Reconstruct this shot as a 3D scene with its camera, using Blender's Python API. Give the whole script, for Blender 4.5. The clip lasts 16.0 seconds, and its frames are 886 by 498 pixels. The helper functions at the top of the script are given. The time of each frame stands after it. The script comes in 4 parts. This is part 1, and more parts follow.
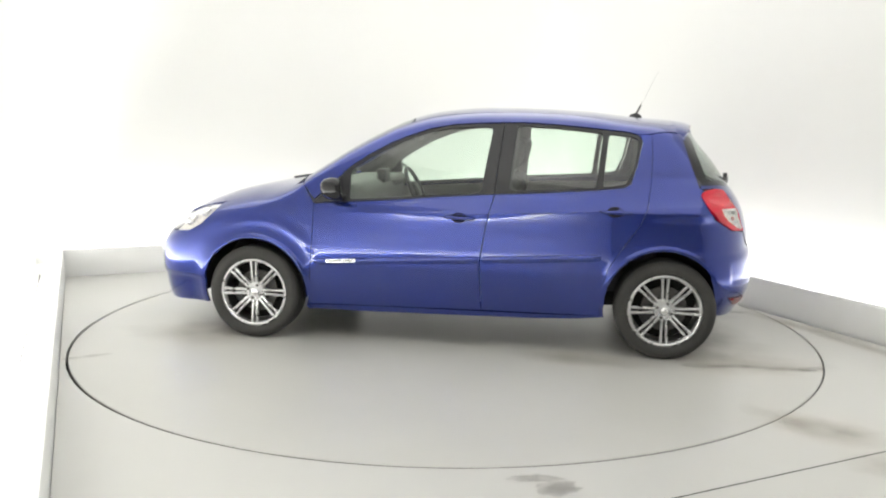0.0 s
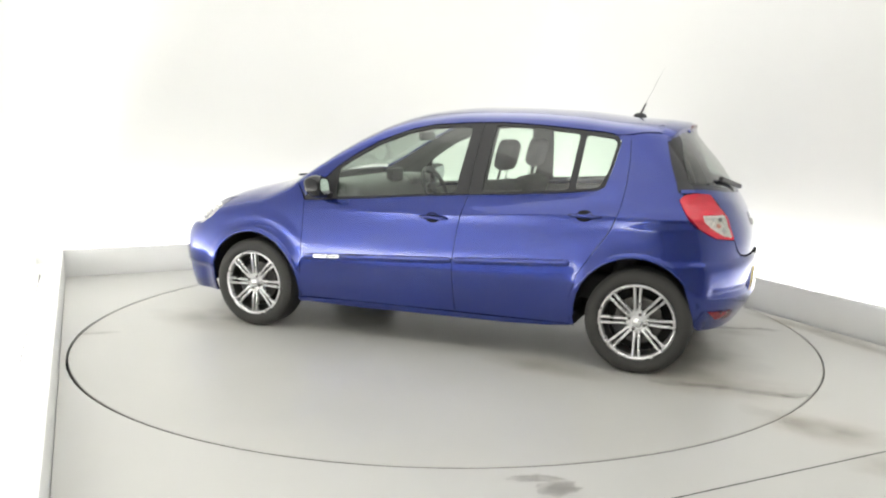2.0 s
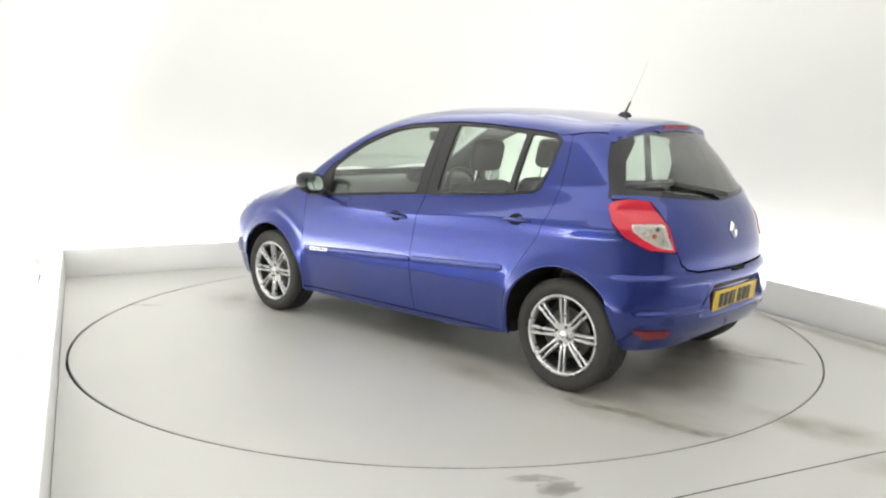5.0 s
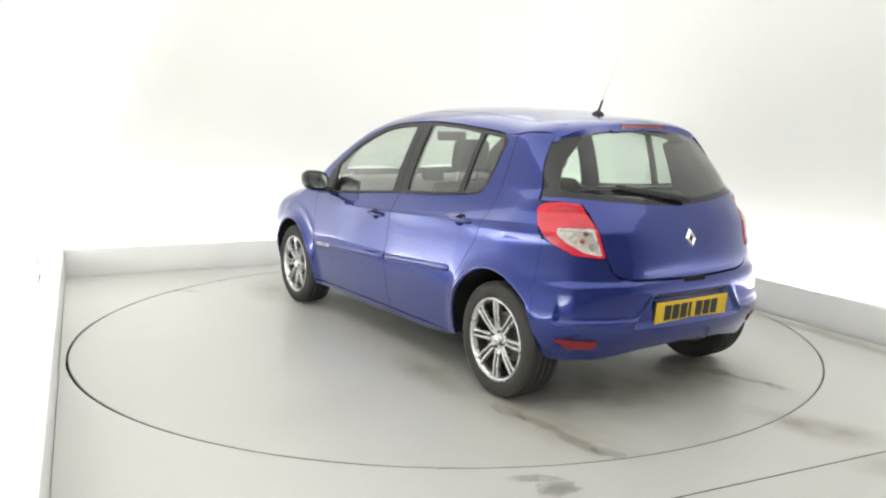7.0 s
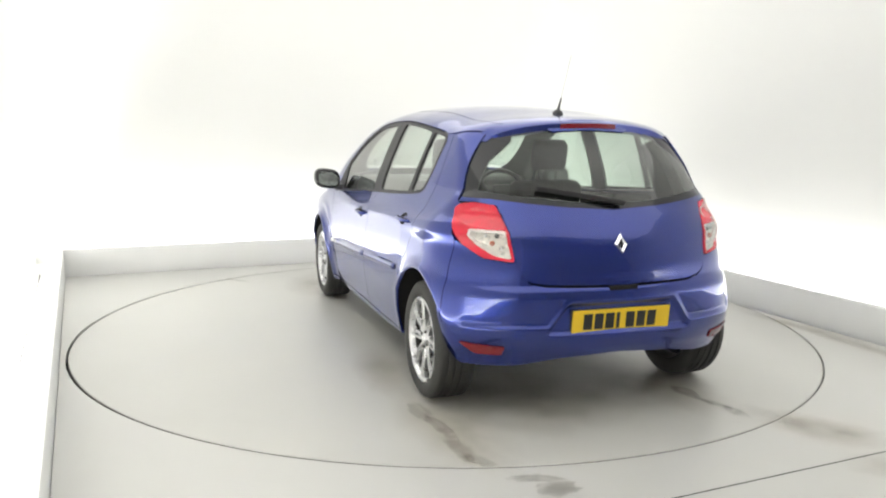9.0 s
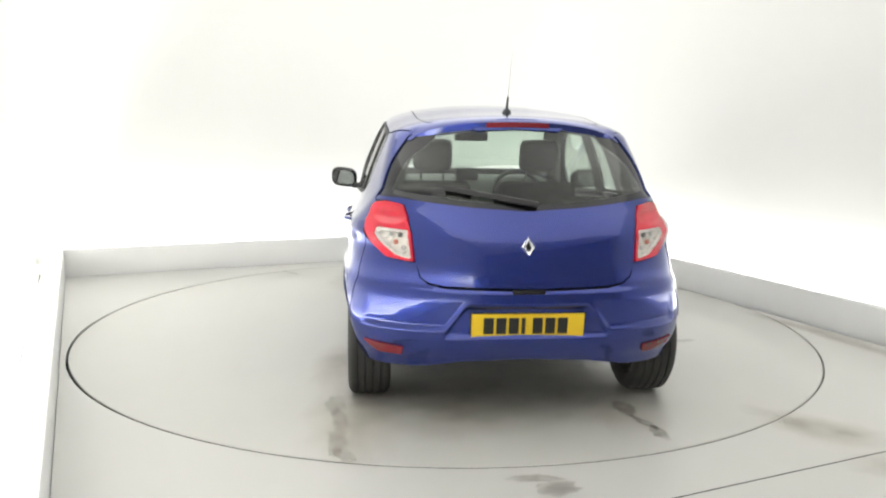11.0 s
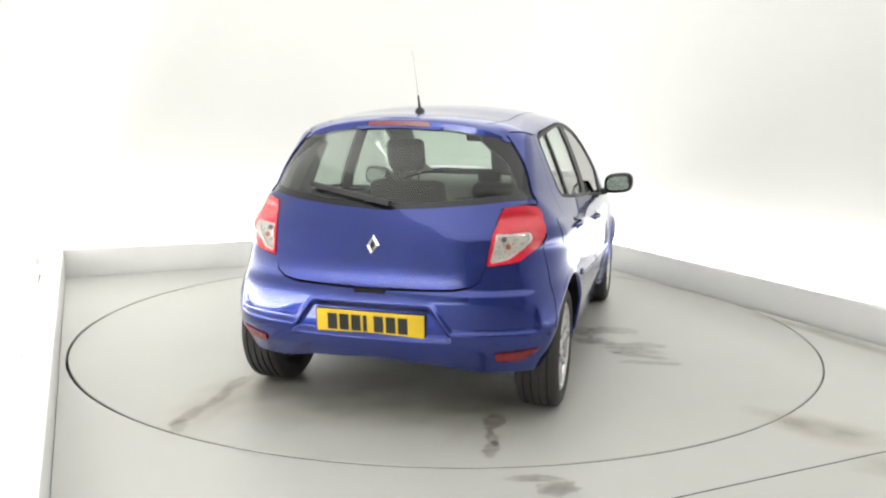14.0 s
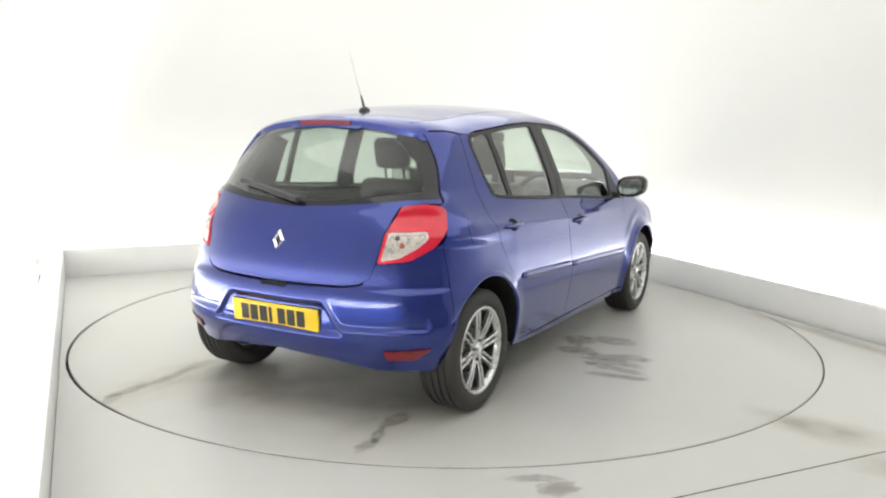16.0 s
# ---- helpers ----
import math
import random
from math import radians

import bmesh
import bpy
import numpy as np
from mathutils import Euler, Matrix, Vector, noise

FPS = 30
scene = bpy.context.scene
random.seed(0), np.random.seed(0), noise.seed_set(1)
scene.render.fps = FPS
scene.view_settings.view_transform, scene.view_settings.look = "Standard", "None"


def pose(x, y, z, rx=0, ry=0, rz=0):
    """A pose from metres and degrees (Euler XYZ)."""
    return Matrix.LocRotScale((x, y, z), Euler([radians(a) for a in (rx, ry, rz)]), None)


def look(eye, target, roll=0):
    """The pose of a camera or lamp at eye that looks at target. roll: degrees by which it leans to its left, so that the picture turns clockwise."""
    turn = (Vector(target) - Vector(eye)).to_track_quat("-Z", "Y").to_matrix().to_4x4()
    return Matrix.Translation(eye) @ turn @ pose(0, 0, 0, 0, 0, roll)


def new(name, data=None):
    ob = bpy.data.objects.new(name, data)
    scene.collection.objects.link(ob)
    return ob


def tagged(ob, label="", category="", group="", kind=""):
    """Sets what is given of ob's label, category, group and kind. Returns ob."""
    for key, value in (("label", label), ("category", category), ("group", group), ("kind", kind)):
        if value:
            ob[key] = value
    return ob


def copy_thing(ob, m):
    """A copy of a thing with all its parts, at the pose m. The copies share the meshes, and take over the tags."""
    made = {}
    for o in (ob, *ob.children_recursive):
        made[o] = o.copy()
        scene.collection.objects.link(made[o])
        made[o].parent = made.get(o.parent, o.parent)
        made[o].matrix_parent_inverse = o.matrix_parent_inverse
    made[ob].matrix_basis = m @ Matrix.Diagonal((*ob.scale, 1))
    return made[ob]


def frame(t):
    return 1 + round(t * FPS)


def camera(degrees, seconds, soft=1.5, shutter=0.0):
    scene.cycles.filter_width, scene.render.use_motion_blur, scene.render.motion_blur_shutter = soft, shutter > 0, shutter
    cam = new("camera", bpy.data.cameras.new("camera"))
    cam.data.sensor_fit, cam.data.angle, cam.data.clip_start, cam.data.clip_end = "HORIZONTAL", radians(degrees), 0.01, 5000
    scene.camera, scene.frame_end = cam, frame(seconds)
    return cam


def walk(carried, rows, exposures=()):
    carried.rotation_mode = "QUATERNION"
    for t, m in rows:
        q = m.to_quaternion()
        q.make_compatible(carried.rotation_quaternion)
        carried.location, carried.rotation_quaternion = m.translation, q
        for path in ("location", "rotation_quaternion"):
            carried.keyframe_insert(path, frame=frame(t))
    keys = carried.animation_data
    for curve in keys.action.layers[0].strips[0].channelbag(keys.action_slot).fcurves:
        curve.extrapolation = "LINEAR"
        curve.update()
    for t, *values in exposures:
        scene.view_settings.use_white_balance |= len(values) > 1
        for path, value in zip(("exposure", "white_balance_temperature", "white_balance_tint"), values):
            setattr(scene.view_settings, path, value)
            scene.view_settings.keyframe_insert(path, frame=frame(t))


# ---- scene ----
# Turntable studio: fixed camera, a blue hatchback turning on a floor disc.
cam = camera(57.44, 16.0, soft=2.15)
YAW, PITCH, ROLL = radians(-0.252), radians(-8.893), 0.775
EYE = Vector((0.0, -5.562, 1.397))
AHEAD = Vector((math.sin(YAW) * math.cos(PITCH), math.cos(YAW) * math.cos(PITCH), math.sin(PITCH)))
VIEW = look(EYE, EYE + AHEAD, ROLL)
walk(cam, [(0.0, VIEW), (16.0, VIEW)])

# ---- light ----
ROOM = radians(24.5)          # the room stands turned against the view
BED = (-2.47, 2.42, -2.79, 2.72)   # u0, u1, v0, v1 of the sunken floor
WALLS = (-2.86, 2.95, -7.4, 3.28)  # inner faces of the walls
CEIL = 3.5


def room(u, v, z=0.0):
    return Vector((u * math.cos(ROOM) - v * math.sin(ROOM), u * math.sin(ROOM) + v * math.cos(ROOM), z))


world = bpy.data.worlds.new("world")
world.use_nodes = True
world.node_tree.nodes["Background"].inputs[0].default_value = (1, 1, 1, 1)
world.node_tree.nodes["Background"].inputs[1].default_value = 0.05
scene.world = world
scene.view_settings.exposure = 0.0


def area(name, u, v, z, su, sv, watts, rx=0.0, ry=0.0, color=(0.99, 0.985, 0.938)):
    data = bpy.data.lights.new(name, "AREA")
    data.shape, data.size, data.size_y, data.energy, data.color = "RECTANGLE", su, sv, watts, color
    ob = new(name, data)
    ob.matrix_world = Matrix.Translation(room(u, v, z)) @ pose(0, 0, 0, 0, 0, math.degrees(ROOM)) @ pose(0, 0, 0, rx, ry, 0)
    return ob


area("ceiling_lamp", 0.045, -1.16, CEIL - 0.04, 5.6, 8.6, 124)
area("trough_lamp", 0.0, 3.02, 0.12, 5.2, 0.10, 52, rx=180)
area("trough_lamp", 2.70, -1.5, 0.12, 0.10, 8.4, 81, rx=180)
area("trough_lamp", -2.568, -2.0, 0.12, 0.06, 8.4, 182, rx=180)


# ---- materials ----
def material(name, color, rough=0.5, metal=0.0, coat=0.0, bump=0.0, bump_scale=40.0, vary=0.0, vary_scale=3.0, spec=0.5, emit=0.0):
    m = bpy.data.materials.new(name)
    m.use_nodes = True
    nt = m.node_tree
    b = nt.nodes["Principled BSDF"]
    b.inputs["Base Color"].default_value = (*color, 1)
    b.inputs["Roughness"].default_value = rough
    b.inputs["Metallic"].default_value = metal
    b.inputs["Coat Weight"].default_value = coat
    b.inputs["Coat Roughness"].default_value = 0.03
    b.inputs["Coat IOR"].default_value = 1.6
    b.inputs["Specular IOR Level"].default_value = spec
    if emit:
        b.inputs["Emission Color"].default_value = (*color, 1)
        b.inputs["Emission Strength"].default_value = emit
    if vary or bump:
        co = nt.nodes.new("ShaderNodeTexCoord")
    if vary:
        n = nt.nodes.new("ShaderNodeTexNoise")
        n.inputs["Scale"].default_value, n.inputs["Detail"].default_value = vary_scale, 6
        nt.links.new(co.outputs["Object"], n.inputs["Vector"])
        mix = nt.nodes.new("ShaderNodeMix")
        mix.data_type = "RGBA"
        mix.inputs["A"].default_value = (*[c * (1 - vary) for c in color], 1)
        mix.inputs["B"].default_value = (*[min(1, c * (1 + vary)) for c in color], 1)
        nt.links.new(n.outputs["Fac"], mix.inputs["Factor"])
        nt.links.new(mix.outputs["Result"], b.inputs["Base Color"])
        r = nt.nodes.new("ShaderNodeMapRange")
        r.inputs["To Min"].default_value, r.inputs["To Max"].default_value = rough * 0.85, min(1, rough * 1.15)
        nt.links.new(n.outputs["Fac"], r.inputs["Value"])
        nt.links.new(r.outputs["Result"], b.inputs["Roughness"])
    if bump:
        n2 = nt.nodes.new("ShaderNodeTexNoise")
        n2.inputs["Scale"].default_value, n2.inputs["Detail"].default_value = bump_scale, 4
        nt.links.new(co.outputs["Object"], n2.inputs["Vector"])
        bp = nt.nodes.new("ShaderNodeBump")
        bp.inputs["Strength"].default_value, bp.inputs["Distance"].default_value = bump, 0.002
        nt.links.new(n2.outputs["Fac"], bp.inputs["Height"])
        nt.links.new(bp.outputs["Normal"], b.inputs["Normal"])
    return m


def glass(name, tint, straight=0.10):
    m = bpy.data.materials.new(name)
    m.use_nodes = True
    nt = m.node_tree
    nt.nodes.clear()
    out = nt.nodes.new("ShaderNodeOutputMaterial")
    tr = nt.nodes.new("ShaderNodeBsdfTransparent")
    tr.inputs["Color"].default_value = (*tint, 1)
    gl = nt.nodes.new("ShaderNodeBsdfGlossy")
    gl.inputs["Roughness"].default_value = 0.02
    lw = nt.nodes.new("ShaderNodeLayerWeight")
    lw.inputs["Blend"].default_value = 0.5
    pw = nt.nodes.new("ShaderNodeMath")
    pw.operation = "POWER"
    pw.inputs[1].default_value = 2.4
    nt.links.new(lw.outputs["Facing"], pw.inputs[0])
    fr = nt.nodes.new("ShaderNodeMath")
    fr.operation = "MULTIPLY_ADD"
    fr.inputs[1].default_value, fr.inputs[2].default_value = 0.88, straight
    nt.links.new(pw.outputs[0], fr.inputs[0])
    mx = nt.nodes.new("ShaderNodeMixShader")
    nt.links.new(fr.outputs[0], mx.inputs[0])
    nt.links.new(tr.outputs[0], mx.inputs[1])
    nt.links.new(gl.outputs[0], mx.inputs[2])
    nt.links.new(mx.outputs[0], out.inputs["Surface"])
    return m


def film(name, color, rough, cover, grain=14, low=0.25):
    """A thin see-through film of water or dirt with an uneven cover."""
    m = material(name, color, rough)
    nt = m.node_tree
    co = nt.nodes.new("ShaderNodeTexCoord")
    n = nt.nodes.new("ShaderNodeTexNoise")
    n.inputs["Scale"].default_value, n.inputs["Detail"].default_value = grain, 5
    nt.links.new(co.outputs["Object"], n.inputs["Vector"])
    r = nt.nodes.new("ShaderNodeMapRange")
    r.inputs["From Min"].default_value, r.inputs["From Max"].default_value = 0.30, 0.62
    r.inputs["To Min"].default_value, r.inputs["To Max"].default_value = cover * low, cover
    nt.links.new(n.outputs["Fac"], r.inputs["Value"])
    at = nt.nodes.new("ShaderNodeAttribute")
    at.attribute_name = "edge"
    mu = nt.nodes.new("ShaderNodeMath")
    mu.operation = "MULTIPLY"
    nt.links.new(r.outputs[0], mu.inputs[0])
    nt.links.new(at.outputs["Fac"], mu.inputs[1])
    nt.links.new(mu.outputs[0], nt.nodes["Principled BSDF"].inputs["Alpha"])
    return m


# x, y, half length, half width, turn in degrees
WET = [(-1.77, -0.73, 0.12, 0.055, 0), (-1.98, -0.77, 0.09, 0.03, 20), (-2.10, -0.79, 0.10, 0.035, 0), (0.06, -0.97, 0.13, 0.11, 20), (0.17, -1.16, 0.11, 0.15, 10), (-0.17, -1.04, 0.09, 0.14, 15),
       (-0.20, -1.34, 0.075, 0.20, 20), (-0.32, -1.30, 0.07, 0.18, 5), (-0.56, -1.42, 0.045, 0.19, 8), (-0.43, -1.36, 0.045, 0.19, -8)]
DIRT = [(-1.64, 0.70, 0.16, 0.05, 0), (-1.86, 0.67, 0.16, 0.04, 10), (-2.13, 0.67, 0.15, 0.05, 0), (-2.27, 0.64, 0.08, 0.04, 20), (1.95, 1.27, 0.16, 0.03, 40)]
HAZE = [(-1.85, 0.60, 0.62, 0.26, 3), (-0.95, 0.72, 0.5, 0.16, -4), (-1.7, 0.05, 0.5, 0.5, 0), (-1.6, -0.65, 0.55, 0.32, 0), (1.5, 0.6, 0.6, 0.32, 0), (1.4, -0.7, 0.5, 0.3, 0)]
FLOOR_WET = [(0.36, -2.52, 0.11, 0.035, 0), (0.44, -2.60, 0.09, 0.06, 20)]
FLOOR_DIRT = [(1.68, -1.85, 0.26, 0.17, -40), (1.83, -1.98, 0.26, 0.18, -30), (1.87, -2.34, 0.22, 0.15, 0), (2.52, 0.0, 0.1, 0.7, 25), (2.75, -0.6, 0.08, 0.5, 25)]
M_FLOOR = material("floor_paint", (0.505, 0.502, 0.482), 0.37, vary=0.06, vary_scale=1.7)
M_DISC = material("disc_paint", (0.478, 0.474, 0.450), 0.36, vary=0.07, vary_scale=1.7)
M_WET = film("wet_film", (0.18, 0.15, 0.11), 0.12, 0.34)
M_DIRT = film("brown_dirt_film", (0.27, 0.215, 0.14), 0.34, 0.24)
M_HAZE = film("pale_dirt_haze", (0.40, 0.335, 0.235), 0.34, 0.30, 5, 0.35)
M_WALL = material("white_wall_paint", (0.78, 0.78, 0.765), 0.75, vary=0.02, vary_scale=0.8, bump=0.1, bump_scale=60)
# grey of the unseen rear wall, chosen to darken what the car reflects
M_UNSEEN_WALL = material("unseen_wall_grey", (0.30, 0.30, 0.30), 0.8, vary=0.05, vary_scale=0.8)
M_KERB = material("kerb_paint", (0.80, 0.80, 0.79), 0.45, vary=0.05, vary_scale=2.5, bump=0.1)
M_PIT = material("dark_gap", (0.015, 0.015, 0.015), 0.9)
M_PAINT = material("blue_metallic_paint", (0.0105, 0.027, 0.212), 0.26, metal=0.7, coat=1.0, spec=0.35)
M_PAINT.node_tree.nodes["Principled BSDF"].inputs["Coat IOR"].default_value = 1.56
M_PAINT.node_tree.nodes["Principled BSDF"].inputs["Specular Tint"].default_value = (0.7, 0.72, 0.9, 1)
M_BLACK = material("black_plastic", (0.022, 0.022, 0.024), 0.45, bump=0.1, bump_scale=300)
M_GLOSSBLACK = material("gloss_black", (0.012, 0.012, 0.014), 0.12)
M_DARK = material("underbody_dark", (0.022, 0.021, 0.020), 0.9, spec=0.1)
M_RUBBER = material("tyre_rubber", (0.034, 0.033, 0.031), 0.75, vary=0.25, vary_scale=14, bump=0.2, bump_scale=120)
M_ALLOY = material("silver_alloy", (0.62, 0.62, 0.63), 0.28, metal=0.9, vary=0.05, vary_scale=20)
M_STEEL = material("brake_steel", (0.11, 0.105, 0.10), 0.5, metal=0.6)
M_CHROME = material("chrome", (0.85, 0.85, 0.86), 0.07, metal=1.0)
M_RED = material("red_lens", (0.60, 0.010, 0.034), 0.16, coat=0.4, vary=0.12, vary_scale=30)
M_CLEAR = material("clear_lens", (0.82, 0.80, 0.77), 0.15, coat=1.0, vary=0.1, vary_scale=40)
M_AMBER = material("amber_bulb", (0.55, 0.14, 0.08), 0.3)
M_BOWL = material("reflector_chrome", (0.78, 0.75, 0.71), 0.28, metal=0.3, vary=0.04, vary_scale=60)
M_REFLECTOR = material("dark_red_reflector", (0.20, 0.006, 0.012), 0.25, coat=0.3)
M_YELLOW = material("plate_yellow", (0.78, 0.52, 0.02), 0.35)
M_INK = material("plate_black", (0.012, 0.012, 0.012), 0.4)
M_FABRIC = material("dark_grey_fabric", (0.035, 0.035, 0.037), 0.9, vary=0.2, vary_scale=12)
M_DASH = material("dash_plastic", (0.24, 0.242, 0.234), 0.6, vary=0.1, vary_scale=10)
M_TRIM = material("grey_trim", (0.06, 0.06, 0.058), 0.7, vary=0.1, vary_scale=8)
M_LINING = material("door_card", (0.30, 0.30, 0.285), 0.7, vary=0.1, vary_scale=8)
M_LINER = material("pale_headliner", (0.20, 0.20, 0.19), 0.9)
M_MIRROR = material("mirror_glass", (0.6, 0.62, 0.63), 0.03, metal=1.0)
M_GLASS = glass("green_tinted_glass", (0.82, 0.91, 0.84))
M_CLEARLENS = glass("lamp_glass", (0.97, 0.96, 0.95))
M_REARGLASS = glass("rear_glass", (0.64, 0.72, 0.67), 0.045)


# ---- mesh helpers ----
def part(name, bm, mat, parent=None, label="", smooth=False):
    bmesh.ops.recalc_face_normals(bm, faces=bm.faces) if smooth is None else None
    me = bpy.data.meshes.new(name)
    bm.to_mesh(me)
    bm.free()
    me.materials.append(mat)
    if smooth:
        for p in me.polygons:
            p.use_smooth = True
    ob = new(name, me)
    ob.parent = parent
    if label:
        ob["label"] = label
    return ob


def add_box(bm, lo, hi, m=None, bevel=0.0, seg=2):
    lo, hi = Vector(lo), Vector(hi)
    r = bmesh.ops.create_cube(bm, size=1)
    mm = Matrix.Translation((lo + hi) / 2) @ Matrix.Diagonal((*(hi - lo), 1))
    bmesh.ops.transform(bm, matrix=(m @ mm) if m else mm, verts=r["verts"])
    if bevel:
        es = {e for v in r["verts"] for e in v.link_edges}
        bmesh.ops.bevel(bm, geom=list(es), offset=bevel, segments=seg, affect="EDGES", profile=0.5)


def box(name, lo, hi, mat, parent=None, bevel=0.01, seg=2, label="", m=None, smooth=True):
    bm = bmesh.new()
    add_box(bm, lo, hi, m, bevel, seg)
    ob = part(name, bm, mat, parent, label)
    if bevel and smooth:
        shade(ob, 40)
    return ob


def shade(ob, angle):
    me = ob.data
    for p in me.polygons:
        p.use_smooth = True
    bm = bmesh.new()
    bm.from_mesh(me)
    for e in bm.edges:
        if len(e.link_faces) == 2 and e.calc_face_angle(0) > radians(angle):
            e.smooth = False
    bm.to_mesh(me)
    bm.free()


def lathe(profile, n=64, closed=False):
    """A turned form round the y axis from (radius, y) pairs."""
    bm = bmesh.new()
    rings = []
    for r, y in profile:
        rings.append([bm.verts.new((r * math.cos(2 * math.pi * i / n), y, r * math.sin(2 * math.pi * i / n))) for i in range(n)])
    pairs = list(zip(rings, rings[1:])) + ([(rings[-1], rings[0])] if closed else [])
    for a, b in pairs:
        for i in range(n):
            bm.faces.new((a[i], a[(i + 1) % n], b[(i + 1) % n], b[i]))
    bmesh.ops.recalc_face_normals(bm, faces=bm.faces)
    return bm


def prism(bm, poly, z0, z1):
    lo = [bm.verts.new((x, y, z0)) for x, y in poly]
    hi = [bm.verts.new((x, y, z1)) for x, y in poly]
    bm.faces.new(hi)
    bm.faces.new(lo[::-1])
    for i in range(len(poly)):
        j = (i + 1) % len(poly)
        bm.faces.new((lo[i], lo[j], hi[j], hi[i]))


# ---- the room ----
def slab(name, u0, u1, v0, v1, z0, z1, mat, bevel=0.0):
    bm = bmesh.new()
    add_box(bm, (u0, v0, z0), (u1, v1, z1), pose(0, 0, 0, 0, 0, math.degrees(ROOM)), bevel)
    return part(name, bm, mat)


RING = 2.433
def build_room():
    u0, u1, v0, v1 = BED
    a0, a1, b0, b1 = WALLS
    u0, u1, v1 = u0 + 0.004, u1 - 0.016, v1 - 0.010
    # floor bed with a round opening for the disc
    n = 160
    bm = bmesh.new()
    hole_t, hole_b, rim = [], [], []
    for i in range(n):
        a = 2 * math.pi * i / n
        c, s = math.cos(a), math.sin(a)
        hole_t.append(bm.verts.new((RING * c - 0.005, RING * s - 0.002, 0)))
        hole_b.append(bm.verts.new((RING * c - 0.005, RING * s - 0.002, -0.06)))
        k = min((u1 if c > 0 else u0) / c if abs(c) > 1e-9 else 1e9, (v1 if s > 0 else v0) / s if abs(s) > 1e-9 else 1e9)
        rim.append(bm.verts.new((k * c, k * s, 0)))
    for i in range(n):
        j = (i + 1) % n
        bm.faces.new((hole_t[i], rim[i], rim[j], hole_t[j]))
        bm.faces.new((hole_b[i], hole_t[i], hole_t[j], hole_b[j]))
    corners = [bm.verts.new((u, v, 0)) for u, v in ((u1, v1), (u0, v1), (u0, v0), (u1, v0))]
    for cv in corners:
        near = sorted(rim, key=lambda w: (w.co - cv.co).length)[:2]
        f = bm.faces.new((cv, near[0], near[1]))
        f.normal_update()
        if f.normal.z < 0:
            f.normal_flip()
    bmesh.ops.rotate(bm, verts=bm.verts, matrix=Matrix.Rotation(ROOM, 3, "Z"))
    fl = tagged(part("floor", bm, M_FLOOR), "pale grey painted concrete floor with stains and a round opening", "floor", kind="structure")
    front = slab("floor", a0, a1, b0, v0 - 0.008, -0.08, 0.0, M_FLOOR)
    tagged(front, "pale grey painted concrete floor before the turntable", "floor", kind="structure")
    tagged(slab("floor_base", a0 - 0.2, a1 + 0.2, b0 - 0.2, b1 + 0.2, -0.3, -0.1, M_PIT), "dark concrete base under the floor", "floor", kind="structure")
    u0, u1, v0, v1 = BED
    joint = slab("floor_joint", -1.482, -1.479, -2.785, -2.40, -0.02, 0.0012, M_KERB)
    tagged(joint, "thin filled joint in the painted floor", "joint", kind="structure")
    # upstands round the bed
    h = 0.245
    for nm, r in (("kerb_back", (u0 - 0.05, u1 + 0.05, v1, v1 + 0.05)), ("kerb_side", (u1, u1 + 0.05, b0, v1)), ("kerb_side", (u0 - 0.05, u0, b0, v1))):
        k = slab(nm, r[0], r[1], r[2], r[3], -0.08, h, M_KERB, 0.006)
        shade(k, 30)
        tagged(k, "low grey painted upstand along the edge of the floor", "kerb", kind="structure")
    for nm, r in (("trough_back", (a0, a1, v1 + 0.05, b1)), ("trough_side", (u1 + 0.05, a1, b0, v1 + 0.05)), ("trough_side", (a0, u0 - 0.05, b0, v1 + 0.05))):
        tagged(slab(nm, *r, -0.08, 0.06, M_WALL), "white light trough behind the upstand", "trough", kind="structure")
    for v_a, v_b in ((-0.23, 0.6), (0.95, 2.56)):
        tagged(slab("trough_joint", -2.661, -2.653, v_a, v_b, 0.055, 0.064, M_PIT), "thin dark joint in the white light trough", "joint", kind="structure")
    # walls with a rounded inner corner, and the ceiling
    def wall_strip(name, path, mat=M_WALL, label="plain white painted studio wall"):
        bm = bmesh.new()
        prev = None
        outer = []
        for k, (u, v) in enumerate(path):
            a = path[max(k - 1, 0)]
            b = path[min(k + 1, len(path) - 1)]
            d = Vector((b[0] - a[0], b[1] - a[1])).normalized()
            nrm = Vector((-d.y, d.x)) * 0.15
            outer.append((u + nrm.x, v + nrm.y))
        prism(bm, list(path) + outer[::-1], -0.1, CEIL)
        bmesh.ops.recalc_face_normals(bm, faces=bm.faces)
        bmesh.ops.rotate(bm, verts=bm.verts, matrix=Matrix.Rotation(ROOM, 3, "Z"))
        ob = part(name, bm, mat)
        shade(ob, 30)
        return tagged(ob, label, "wall", kind="structure")

    r = 0.6
    arc = [(a1 - r + r * math.cos(t), b1 - r + r * math.sin(t)) for t in [k * math.pi / 20 for k in range(0, 11)]]
    wall_strip("wall_right", [(a1, b0)] + arc[:6])
    wall_strip("wall_back", arc[5:] + [(a0, b1)])
    wall_strip("wall_left", [(a0, b1), (a0, b0)])
    # added wall out of view, grey so the paintwork mirrors less white
    wall_strip("wall_rear", [(a0, b0), (a1, b0)], M_UNSEEN_WALL, "unseen wall behind the camera, grey to darken reflections")
    tagged(slab("ceiling", a0 - 0.15, a1 + 0.15, b0 - 0.15, b1 + 0.15, CEIL, CEIL + 0.15, M_WALL), "plain white studio ceiling", "ceiling", kind="structure")


build_room()


